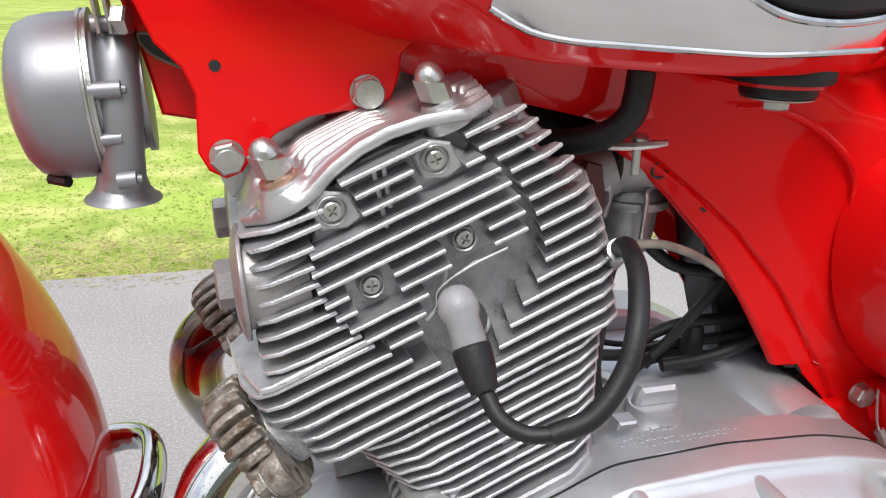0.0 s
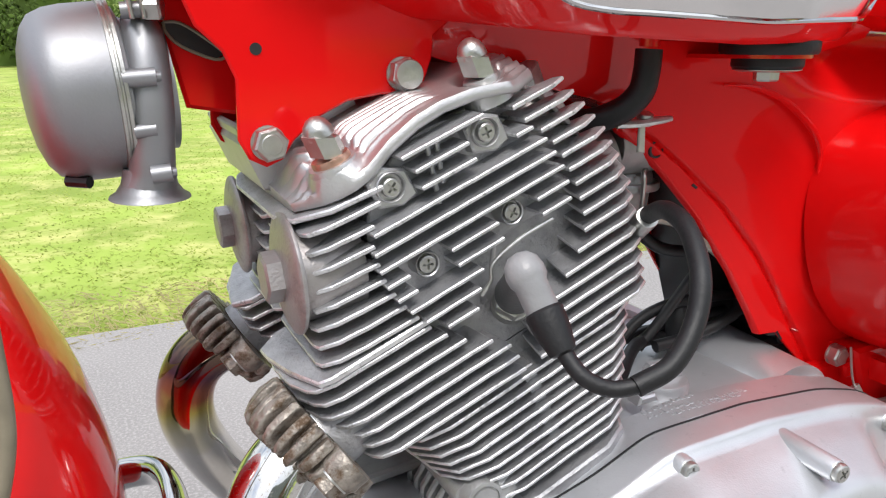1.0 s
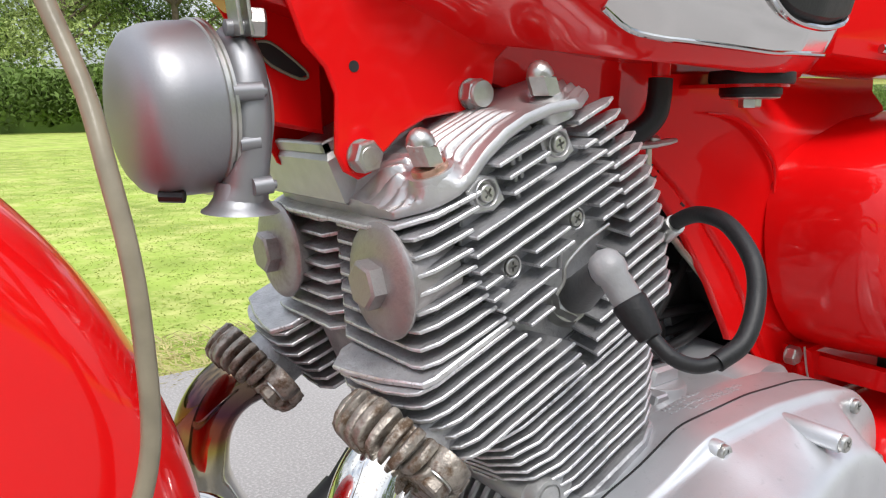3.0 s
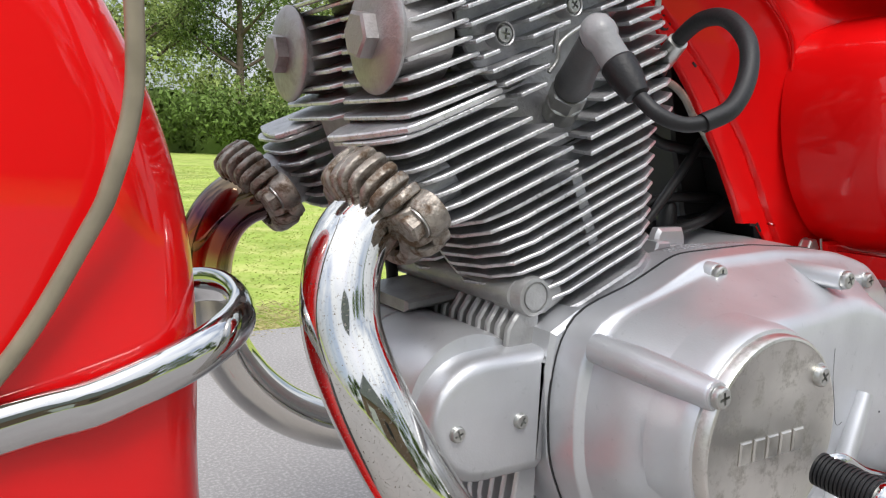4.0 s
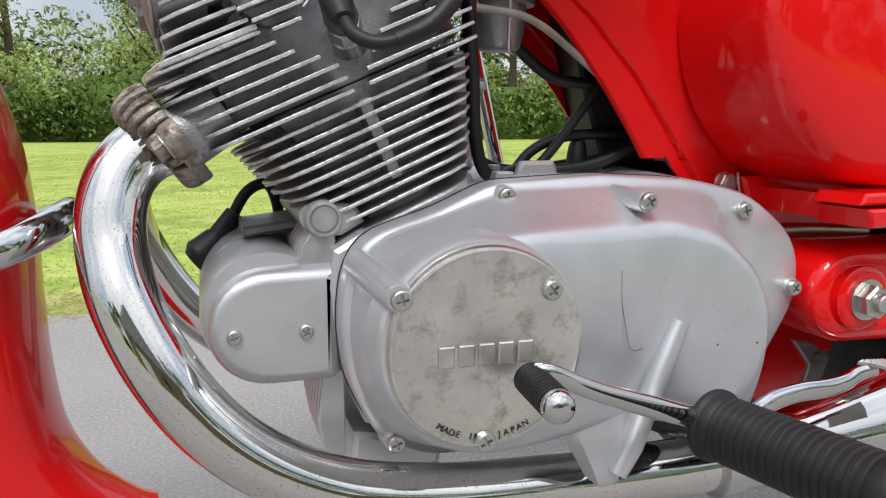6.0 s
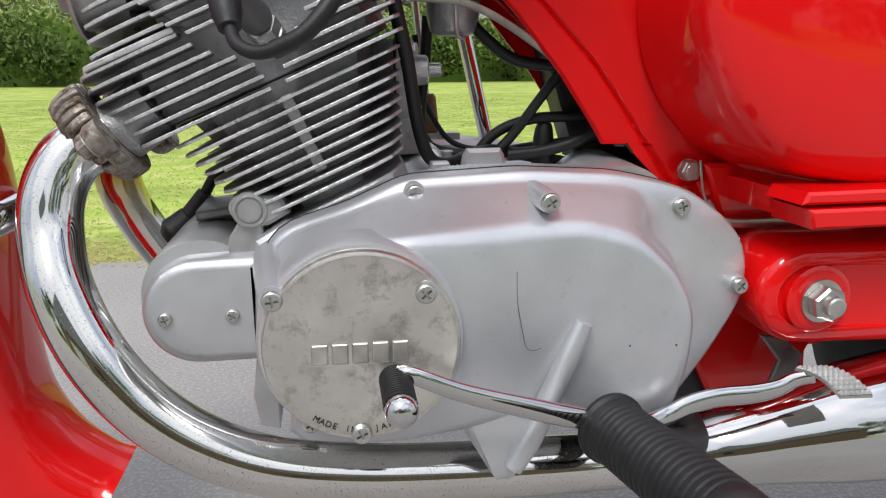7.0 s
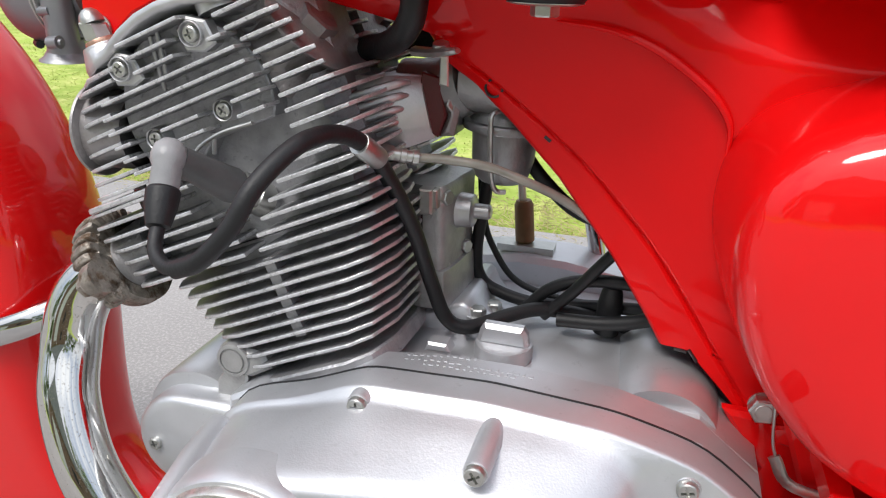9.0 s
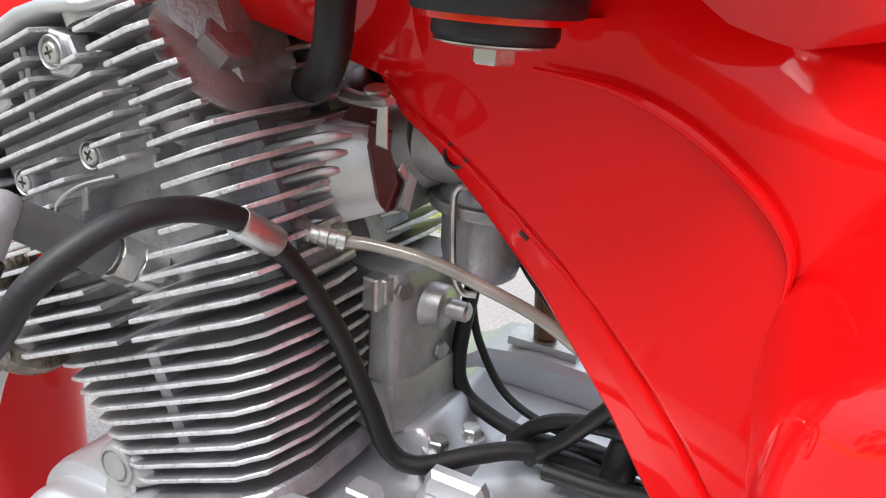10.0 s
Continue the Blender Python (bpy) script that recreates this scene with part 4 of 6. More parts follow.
tube(b, [(0.1895, 0.2480, 0.3305), (0.1898, 0.2140, 0.3270)], 0.0045, 12)
lathe(b, ((0.0078, 0.032), (0.0092, 0.034), (0.0092, 0.038), (0.007, 0.042), (0.003, 0.044)), (0.1895, 0.2480, 0.3305), (0.0003, -0.034, -0.0035), 20)
part("toe_peg_tip", b, chrome, LEVER)
b = B()
pf = []
for i in range(14):
    h = 0.001 + 0.0023 * i
    pf += [(0.0094, h), (0.0094, h + 0.0014), (0.0085, h + 0.0016), (0.0085, h + 0.0021)]
lathe(b, pf, (0.1895, 0.2480, 0.3305), (0.0003, -0.034, -0.0035), 20)
part("toe_rubber", b, rubber, LEVER, "ribbed black rubber")
b = B()
o = Matrix.Translation((0.4895, 0.2785, 0.2975)) @ Euler((radians(4), radians(6), radians(8))).to_matrix().to_4x4()
arc = lambda y: -9.0 * y * y
loft(b, [[Vector((x, y, arc(y) + h)) for x, h in ((-0.0135, -0.002), (-0.0130, 0.0), (0.0130, 0.0), (0.0135, -0.002))] for y in np.linspace(-0.021, 0.021, 9)])
for i in range(6):
    for j in range(9):
        c = Vector((-0.0110 + 0.0044 * i, -0.0188 + 0.0047 * j, 0))
        c.z = arc(c.y) - 0.0003
        loft(b, [[c + Vector((sx * 0.0020, sy * 0.0021, 0)) for sx, sy in ((-1, -1), (1, -1), (1, 1), (-1, 1))], [c + Vector((sx * 0.0005, sy * 0.0005, 0.0024)) for sx, sy in ((-1, -1), (1, -1), (1, 1), (-1, 1))]])
b.transform(o)
part("heel_pad", b, zinc, LEVER, "knurled metal heel pad", 20)
peg = B()
pf = [(0.0150, 0.0), (0.0225, 0.001), (0.0236, 0.0025), (0.0236, 0.0055), (0.0216, 0.0075), (0.0212, 0.012)]
for i in range(18):
    h = 0.014 + 0.0056 * i
    pf += [(0.0200, h), (0.0212, h + 0.001), (0.0212, h + 0.0034), (0.0200, h + 0.0044)]
pf += [(0.0212, 0.118), (0.0205, 0.128), (0.016, 0.134), (0.004, 0.136)]
lathe(peg, pf, (0.3275, 0.270, 0.2780), (0.0235, -0.128, 0.004), 36)
PEG = part("footrest", peg, rubber, bike, "ribbed black rubber footrest")
b = B()
tube(b, [(0.3275, 0.275, 0.272), (0.330, 0.33, 0.258), (0.335, 0.42, 0.240)], 0.010, 16)
tube(b, [(0.352, 0.275, 0.262), (0.392, 0.288, 0.250), (0.399, 0.31, 0.256), (0.385, 0.34, 0.265)], 0.012, 14)
part("hanger", b, darkplastic, PEG, "black steel hanger")
# ---- bodywork ----
def sheet(bm, rows, thick, away):
    """A pressed sheet from rows of points, thickened along away."""
    n = Vector(away) * thick
    outer, inner = rows, [[p + n for p in r] for r in rows]
    loops = [r + inner[i][::-1] for i, r in enumerate(outer)]
    loft(bm, loops)


FRAME_ROWS = (((0.200, 0.668), (0.62, 0.672)), ((0.214, 0.632), (0.62, 0.658)), ((0.2314, 0.6095), (0.62, 0.645)), ((0.249, 0.5975), (0.60, 0.628)), ((0.273, 0.5765), (0.55, 0.592)),
              ((0.306, 0.5436), (0.45, 0.552)), ((0.344, 0.4964), (0.462, 0.502)), ((0.3716, 0.4554), (0.474, 0.458)), ((0.3813, 0.4394), (0.478, 0.441)), ((0.399, 0.4400), (0.482, 0.430)), ((0.424, 0.4150), (0.486, 0.412)), ((0.440, 0.398), (0.490, 0.398)))
EDGE_XZ = [Vector(a) for a, c in FRAME_ROWS[:9]] + [Vector((0.420, 0.380))]
def edge_gap(p):
    """Distance from the front edge of the pressing."""
    best = 9.0
    for a, c in zip(EDGE_XZ, EDGE_XZ[1:]):
        t = min(1.0, max(0.0, (p - a).dot(c - a) / (c - a).length_squared))
        best = min(best, (p - a - (c - a) * t).length)
    return best
def panel_y(p):
    d = edge_gap(p)
    k = float(np.interp(p.y, (0.42, 0.50, 0.55, 0.60, 0.63), (0.031, 0.027, 0.021, 0.011, 0.006)))
    return float(np.interp(d, (0, 0.002, 0.5 * k, k - 0.0028, k - 0.0006, k + 0.0018, k + 0.03, 0.12, 0.25), (0.4500, 0.4472, 0.4452, 0.4438, 0.4462, 0.4412, 0.4365, 0.429, 0.424)))
def ridge(x):
    return float(np.interp(x, (0.30, 0.335, 0.352, 0.366, 0.382, 0.40, 0.42, 0.44, 0.47, 0.62), (0.70, 0.668, 0.6565, 0.649, 0.6404, 0.633, 0.628, 0.6245, 0.6228, 0.622)))
fr = B()
steps = [0.00125 * i for i in range(52)] + [0.07, 0.08, 0.095, 0.11, 0.125, 0.14, 0.16, 0.18, 0.2, 0.22, 0.25, 0.3, 0.36, 0.45]
dense = []
for (a, c), (a2, c2) in zip(FRAME_ROWS, FRAME_ROWS[1:]):
    for k in range(6):
        t = k / 6
        dense.append((Vector(a).lerp(Vector(a2), t), Vector(c).lerp(Vector(c2), t)))
dense.append((Vector(FRAME_ROWS[-1][0]), Vector(FRAME_ROWS[-1][1])))
for mirror in (1, -1):
    rows = []
    for i, (a, c) in enumerate(dense):
        ln = (c - a).length
        row = [a + (c - a) * min(1, s / ln) for s in steps]
        rows.append([Vector((p.x, (0 if mirror > 0 else 0.997) + mirror * (panel_y(p) + min(0.03, max(0.0, p.y - ridge(p.x)) * 0.8)), p.y)) for p in row])
    sheet(fr, rows, 0.003, (0, mirror, 0))
FRAME = part("frame", fr, frame_red, bike, "glossy red pressed-steel frame", 40)
b = B()
for mirror in (1, -1):
    f = lambda y: YC + mirror * (y - YC)
    slab(b, [(-0.075, 0.76), (-0.060, 0.720), (-0.045, 0.695), (-0.038, 0.677), (-0.026, 0.665), (-0.0205, 0.652), (-0.0215, 0.622), (-0.0165, 0.612), (-0.008, 0.6075), (0.0005, 0.611), (0.0065, 0.620), (0.019, 0.631), (0.036, 0.639), (0.055, 0.642), (0.070, 0.642), (0.0800, 0.648), (0.0845, 0.660), (0.0860, 0.672), (0.12, 0.70), (0.12, 0.76)], side, f(0.4250), f(0.4290), 0.0012)
part("head_bracket", b, frame_red, FRAME, "red bracket plates bolted to the head")
# dark disc on the unpierced bracket, coloured as the shade in its hole
b = B()
tube(b, [(-0.010, 0.4246, 0.6660), (-0.010, 0.4248, 0.6660)], 0.0030, 16, 1)
part("hole_shade", b, darkplastic, FRAME)
b = B()
slab(b, [(-0.058, 0.705), (-0.0103, 0.690), (-0.009, 0.6305), (-0.040, 0.636), (-0.0446, 0.6577), (-0.050, 0.680)], side, 0.460, 0.467, 0.002)
part("neck_web", b, frame_red, FRAME)
slot = [(-0.048, 0.679), (-0.040, 0.6785), (-0.029, 0.6715), (-0.019, 0.663), (-0.024, 0.6605), (-0.040, 0.667), (-0.047, 0.674)]
# the web is uncut: a dark plate gives the shade inside the slot
b = B()
slab(b, slot, side, 0.4602, 0.4585, 0.0004)
part("slot_shade", b, darkplastic, FRAME, "dark plate for the shade in the slot of the frame's neck")
b = B()
tube(b, [side(x, z, 0.4590) for x, z in slot + slot[:1]], 0.0009, 8, 3)
part("slot_rim", b, beige, FRAME, "pale worn rim of the slot")
b = B()
hexagon(b, (-0.012, 0.488, 0.636), (0, 0, 1), 0.011, 0, 0.006, 0.0008)
lathe(b, ((0.0036, 0.006), (0.0036, 0.013), (0.0028, 0.0138)), (-0.012, 0.488, 0.636), (0, 0, 1), 16)
tube(b, [(-0.012, 0.488, 0.645), (-0.021, 0.484, 0.646), (-0.024, 0.482, 0.642)], 0.0022, 8)
part("adjuster", b, zinc, FRAME, "small plated adjusting screw and lock nut")
b = B()
rows = []
for x, z0, z1, hw in ((-0.16, 0.80, 0.92, 0.03), (-0.10, 0.735, 0.90, 0.034), (-0.05, 0.697, 0.86, 0.036), (0.02, 0.680, 0.80, 0.036), (0.10, 0.658, 0.76, 0.038), (0.15, 0.645, 0.75, 0.038), (0.20, 0.634, 0.74, 0.036), (0.25, 0.620, 0.735, 0.030), (0.32, 0.640, 0.73, 0.026), (0.45, 0.67, 0.73, 0.036)):
    rows.append([Vector((x, YC + s * hw * k, z)) for s, k, z in ((-1, 0.8, z0), (-1, 1.0, z0 + 0.012), (-1, 1, z1), (1, 1, z1), (1, 1.0, z0 + 0.012), (1, 0.8, z0))])
loft(b, rows)
part("spine", b, red, FRAME)
for x, y, z, me, s in ((-0.007, 0.4245, 0.620, HEXBOLT, 12), (0.0665, 0.4245, 0.6525, HEXBOLT, 20)):
    put("bolt", me, aim((x, y, z), L, s), FRAME, "dull plated hexagon bolt")
b = B()
lathe(b, ((0.0078, 0.0), (0.0080, 0.0012), (0.0074, 0.0024), (0.004, 0.0028)), (0.0665, 0.4150, 0.6525), L, 28)
part("bolt_cap", b, zinc, FRAME, "round dull plated bolt cap")
put("bolt", HEXBOLT, aim((0.447, 0.4270, 0.4190), L, 5), FRAME, "dull plated hexagon bolt")
# lower rear plate of the frame, rail under the side cover
b = B()
slab(b, [(0.425, 0.408), (0.60, 0.404), (0.60, 0.30), (0.575, 0.25), (0.577, 0.194), (0.536, 0.187), (0.491, 0.202), (0.470, 0.245), (0.45, 0.29), (0.44, 0.33), (0.452, 0.37)], side, 0.432, 0.444, 0.003)
part("pivot_plate", b, red, FRAME)
# added black slab that closes the opening between crankcase cover and pivot plate
b = B()
slab(b, [(0.395, 0.30), (0.46, 0.31), (0.475, 0.25), (0.50, 0.205), (0.49, 0.165), (0.44, 0.165), (0.40, 0.21)], side, 0.446, 0.49, 0.004)
part("rear_lower_slab", b, darkplastic, FRAME, "black slab behind the lower rear of the engine")
b = B()
slab(b, [(0.508, 0.282), (0.530, 0.278), (0.549, 0.262), (0.538, 0.228), (0.520, 0.236), (0.527, 0.258)], side, 0.398, 0.404, 0.0015)
tube(b, [(0.534, 0.3975, 0.2655), (0.534, 0.3940, 0.2655)], 0.0045, 12)
part("stand_link", b, carb_grey, FRAME, "grey steel link with a rivet")
b = B()
slab(b, [(0.455, 0.425), (0.60, 0.425), (0.60, 0.372), (0.475, 0.372)], side, 0.412, 0.45, 0.003)
slab(b, [(0.475, 0.38), (0.60, 0.38), (0.60, 0.25), (0.51, 0.25)], side, 0.446, 0.49, 0.003)
part("rear_guard", b, red, FRAME, "red inner guard behind the pivot")
b = B()
slab(b, [(0.470, 0.4105), (0.474, 0.4190), (0.75, 0.422), (0.75, 0.4105)], side, 0.303, 0.350, 0.002)
slab(b, [(0.4725, 0.4080), (0.75, 0.4095), (0.75, 0.3955), (0.4760, 0.3945)], side, 0.298, 0.350, 0.002)
slab(b, [(0.474, 0.416), (0.486, 0.416), (0.486, 0.398), (0.476, 0.397)], side, 0.345, 0.420, 0.001)
slab(b, [(0.452, 0.410), (0.478, 0.414), (0.492, 0.400), (0.476, 0.396), (0.458, 0.398)], side, 0.418, 0.424, 0.002)
part("side_rail", b, red, FRAME, "red pressed rail under the side cover")
b = B()
tube(b, [(0.452, 0.415, 0.428), (0.454, 0.412, 0.405), (0.458, 0.41, 0.392)], 0.0010, 6)
tube(b, [(0.456, 0.41, 0.395), (0.470, 0.405, 0.379), (0.52, 0.40, 0.378), (0.58, 0.40, 0.374)], 0.0042, 10, 6, 0.5)
part("brake_link", b, zinc, FRAME, "thin grey steel link and wire")
b = B()
pts = [Vector((0.483 + 0.0032 * math.cos(a), 0.400 + 0.0032 * math.sin(a), 0.368 - 0.0011 * a / 2.2)) for a in np.arange(0, 60, 0.6)]
tube(b, pts, 0.0008, 5, 1)
part("return_spring", b, zinc, FRAME, "small coil spring")

for pts in (((0.2960, 0.5700), (0.3000, 0.5672)), ((0.4000, 0.4400), (0.4060, 0.4325)), ((0.391, 0.4385), (0.399, 0.4378))):
    b = B()
    tube(b, [Vector((x, panel_y(Vector((x, z))) - 0.0002, z)) for x, z in pts], 0.0011, 8, 2)
    part("paint_chip", b, darkplastic, FRAME, "small dark paint chip")

# bulging side cover
side_out = soften(polar([(0.3995, 0.565), (0.3980, 0.540), (0.406, 0.505), (0.422, 0.472), (0.452, 0.438), (0.485, 0.420), (0.53, 0.411), (0.62, 0.409), (0.70, 0.412), (0.74, 0.44), (0.76, 0.52), (0.74, 0.62), (0.62, 0.642), (0.53, 0.634), (0.469, 0.6215), (0.4477, 0.6140), (0.4257, 0.6060), (0.413, 0.597), (0.404, 0.584)], (0.56, 0.53)), 3)
def shrink(pl, c, k):
    return [(c[0] + (p[0] - c[0]) * k, c[1] + (p[1] - c[1]) * k) for p in pl]
b = B()
SC_C = (0.56, 0.53)
for_levels = ((1.0, 0.432), (1.0, 0.424), (0.995, 0.412), (0.982, 0.385), (0.968, 0.360), (0.950, 0.343), (0.92, 0.3325), (0.86, 0.3265), (0.70, 0.320), (0.45, 0.316), (0.2, 0.3145))
loft(b, [[Vector((x, y, z)) for x, z in shrink(side_out, SC_C, k)] for k, y in for_levels])
SIDE = part("side_cover", b, red, bike, "glossy red bulging side cover", 50)
for pts in (((0.300, 0.4275, 0.6400), (0.330, 0.4270, 0.6370), (0.3555, 0.4262, 0.6285), (0.377, 0.4262, 0.6155), (0.393, 0.4262, 0.6020), (0.4015, 0.427, 0.588), (0.402, 0.427, 0.572)),):
    b = B()
    tube(b, pts, [0.0008, 0.0022, 0.0026, 0.0026, 0.0022, 0.001], 8, 6)
    part("pressed_bead", b, frame_red, FRAME)

# swinging arm end
b = B()
arm = [(0.5045 + 0.0400 * math.cos(radians(a)), 0.3352 + 0.0385 * math.sin(radians(a))) for a in range(90, 271, 12)]
arm = arm + [(0.75, 0.288), (0.75, 0.368)]
loft(b, [[side(x, z, y) for x, z in pl] for pl, y in ((arm, 0.40), (arm, 0.345), (inset(arm, 0.002), 0.339), (inset(arm, 0.006), 0.336), (inset(arm, 0.014), 0.3345), (inset(arm, 0.0155), 0.3365), (inset(arm, 0.020), 0.3370))])
ARM = part("swinging_arm", b, red, bike, "red pressed swinging arm", 40)
b = B()
lathe(b, ((0.026, 0.0), (0.0255, 0.006), (0.0215, 0.0085), (0.020, 0.0085)), (0.5095, 0.3375, 0.334), L, 40)
part("pivot_boss", b, red, ARM)
b = B()
lathe(b, ((0.0162, 0.0), (0.0162, 0.0022)), (0.5095, 0.329, 0.334), L, 32)
hexagon(b, (0.5095, 0.3265, 0.334), L, 0.0230, 0, 0.0105, 0.0015, 0.2)
lathe(b, ((0.0078, 0.0105), (0.0074, 0.016), (0.006, 0.017)), (0.5095, 0.3265, 0.334), L, 24)
part("pivot_nut", b, zinc, ARM, "large plated nut and washer")

# rear tyre and wheel behind the frame, brake drum dark
wh = B()
lathe(wh, ((0.20, -0.045), (0.25, -0.052), (0.29, -0.050), (0.318, -0.030), (0.324, 0.0), (0.318, 0.030), (0.29, 0.050), (0.25, 0.052), (0.20, 0.045)), (0.93, YC, 0.325), R_, 72)
WHEEL = part("rear_wheel", wh, rubber, bike, "black tyre of the rear wheel")
b = B()
lathe(b, ((0.11, -0.05), (0.12, -0.04), (0.12, 0.04), (0.11, 0.05)), (0.93, YC, 0.325), R_, 48)
part("hub", b, alloy, WHEEL)
# battery box and inner bulkhead behind the carburettor
b = B()
slab(b, [(0.355, 0.64), (0.44, 0.64), (0.46, 0.42), (0.420, 0.42), (0.388, 0.50)], side, 0.455, 0.505, 0.003)
slab(b, [(0.325, 0.62), (0.44, 0.64), (0.46, 0.42), (0.378, 0.42), (0.352, 0.50)], side, 0.503, 0.549, 0.003)
part("inner_bulkhead", b, darkplastic, FRAME, "black inner mudguard between the frame sides")
b = B()
slab(b, [(0.395, 0.425), (0.47, 0.425), (0.47, 0.385), (0.41, 0.38)], side, 0.458, 0.51, 0.004)
part("rear_engine_mount", b, darkplastic, FRAME)

# fuel tank
def tank_half(x):
    return float(np.interp(x, (-0.02, 0.02, 0.08, 0.15, 0.22, 0.28, 0.33, 0.37, 0.395, 0.405), (0.064, 0.078, 0.092, 0.104, 0.113, 0.116, 0.108, 0.085, 0.050, 0.0)))
def tank_tuck(x, h):
    """How far the belly turns in below the widest line, most at the front."""
    return (0.006 + 0.046 * (1 - sstep(0.04, 0.17, x))) * max(0.0, 1 - h / 0.055) ** 1.6
def tank_low(x):
    return float(np.interp(x, (-0.02, 0.05, 0.15, 0.25, 0.33, 0.40), (0.700, 0.684, 0.672, 0.6665, 0.6685, 0.679)))
txs = list(np.concatenate([np.linspace(-0.02, 0.33, 30), 0.33 + 0.075 * np.sin(np.linspace(0.08, 1.0, 14) * math.pi / 2)]))
def tank_ring(dy, dz):
    loop = [Vector((x, YC - max(tank_half(x) + dy - tank_tuck(x, dz), 0.001), tank_low(x) + dz)) for x in txs]
    return loop + [Vector((p.x, 2 * YC - p.y, p.z)) for p in loop[::-1]]
tk = B()
loft(tk, [tank_ring(-0.030, 0.006), tank_ring(-0.012, 0.002), tank_ring(-0.003, 0.0), tank_ring(0, 0.002), tank_ring(0.0016, 0.006), tank_ring(0.0055, 0.012), tank_ring(0.0090, 0.020), tank_ring(0.0125, 0.030), tank_ring(0.0150, 0.042), tank_ring(0.0165, 0.056), tank_ring(0.017, 0.075), tank_ring(0.010, 0.12), tank_ring(-0.010, 0.155), tank_ring(-0.04, 0.175)])
TANK = part("fuel_tank", tk, red, bike, "red fuel tank with a bright side panel", 40)
b = B()
xs2 = np.linspace(0.115, 0.372, 40)
def tank_at(x, h, out):
    dy = float(np.interp(h, (0.002, 0.006, 0.012, 0.020, 0.030, 0.042, 0.056, 0.075, 0.12, 0.155), (0, 0.0016, 0.0055, 0.0090, 0.0125, 0.0150, 0.0165, 0.017, 0.010, -0.010)))
    return Vector((x, YC - tank_half(x) - dy + tank_tuck(x, h) - out, tank_low(x) + h))
rows = []
for x in xs2:
    e = min(1, (x - 0.10) / 0.05) * min(1, (0.38 - x) / 0.03)
    h0, h1 = 0.0125 + 0.02 * (1 - e) ** 2, 0.0125 + 0.075 * e ** 0.5
    hs = np.linspace(h0, max(h1, h0 + 0.002), 9)
    rows.append([tank_at(x, h, 0.0016) for h in hs] + [tank_at(x, h, 0.0002) for h in hs[::-1]])
loft(b, rows)
part("side_panel", b, panelgrey, TANK, "bright chromed side panel")
b = B()
tube(b, [tank_at(x, 0.012 + 0.02 * (1 - min(1, (x - 0.10) / 0.05) * min(1, (0.38 - x) / 0.03)) ** 2, 0.0015) for x in xs2[::3]], 0.0018, 8, 3)
part("trim", b, chrome, TANK)
b = B()
rows = []
for x in np.linspace(0.215, 0.360, 24):
    c = math.sqrt(max(1 - ((x - 0.2875) / 0.0735) ** 2, 0.0))
    hs = [0.0595 - 0.030 * c, 0.0595 - 0.026 * c, 0.0595, 0.0595 + 0.030 * c, 0.0595 + 0.034 * c]
    ds = [0.001, 0.006, 0.008, 0.006, 0.001]
    rows.append([tank_at(x, h, d) for h, d in zip(hs, ds)])
loft(b, rows, closed=False)
part("knee_pad", b, rubber, TANK, "black rubber knee pad")
b = B()
tube(b, [tank_at(x, 0.0595 - 0.032 * math.sqrt(max(1 - ((x - 0.2875) / 0.0745) ** 2, 0.0)), 0.004) for x in np.linspace(0.2135, 0.3615, 18)], 0.0022, 8, 3)
part("pad_rim", b, chrome, TANK)
# rubber mounting under the tank
mt = B()
lathe(mt, ((0.0285, 0.0), (0.0295, 0.002), (0.0295, 0.008), (0.0285, 0.0095)), (0.2985, 0.3920, 0.6605), (0, 0, 1), 40)
MOUNT = part("tank_mount", mt, rubber, TANK, "thick black rubber tank mounting")
b = B()
lathe(b, ((0.026, -0.0022), (0.026, 0.0)), (0.2985, 0.3920, 0.6605), (0, 0, 1), 36)
slab(b, [(0.272, 0.396), (0.323, 0.396), (0.323, 0.45), (0.272, 0.45)], lambda x, y, z: Vector((x, y, z)), 0.6580, 0.6605)
part("mount_bracket", b, red, MOUNT)
b = B()
lathe(b, ((0.020, -0.009), (0.0215, -0.007), (0.0215, -0.0025)), (0.2985, 0.3920, 0.6605), (0, 0, 1), 36)
part("lower_rubber", b, rubber, MOUNT)
b = B()
lathe(b, ((0.0165, -0.0105), (0.0205, -0.0095), (0.0205, -0.009)), (0.2985, 0.3920, 0.6605), (0, 0, 1), 36)
hexagon(b, (0.2985, 0.3920, 0.6500), DOWN, 0.0135, 0, 0.006, 0.001)
part("mount_bolt", b, zinc, MOUNT)
# seat edge behind the tank
b = B()
rows = []
for x, z, hw in ((0.405, 0.690, 0.03), (0.415, 0.683, 0.075), (0.45, 0.676, 0.105), (0.52, 0.672, 0.12), (0.75, 0.67, 0.12)):
    rows.append([Vector((x, YC + s * hw, z + h)) for s, h in ((-1, 0.10), (-1.02, 0.02), (-0.98, 0.004), (-0.9, 0.0), (0.9, 0.0), (0.98, 0.004), (1.02, 0.02), (1, 0.10))])
loft(b, rows)
SEAT = part("seat", b, red, bike, "red seat with a bright lower trim strip")
b = B()
tube(b, [(0.435, 0.366, 0.6895), (0.46, 0.3555, 0.6855), (0.52, 0.344, 0.681), (0.75, 0.343, 0.679)], 0.0038, 10)
part("trim_strip", b, chrome, SEAT)

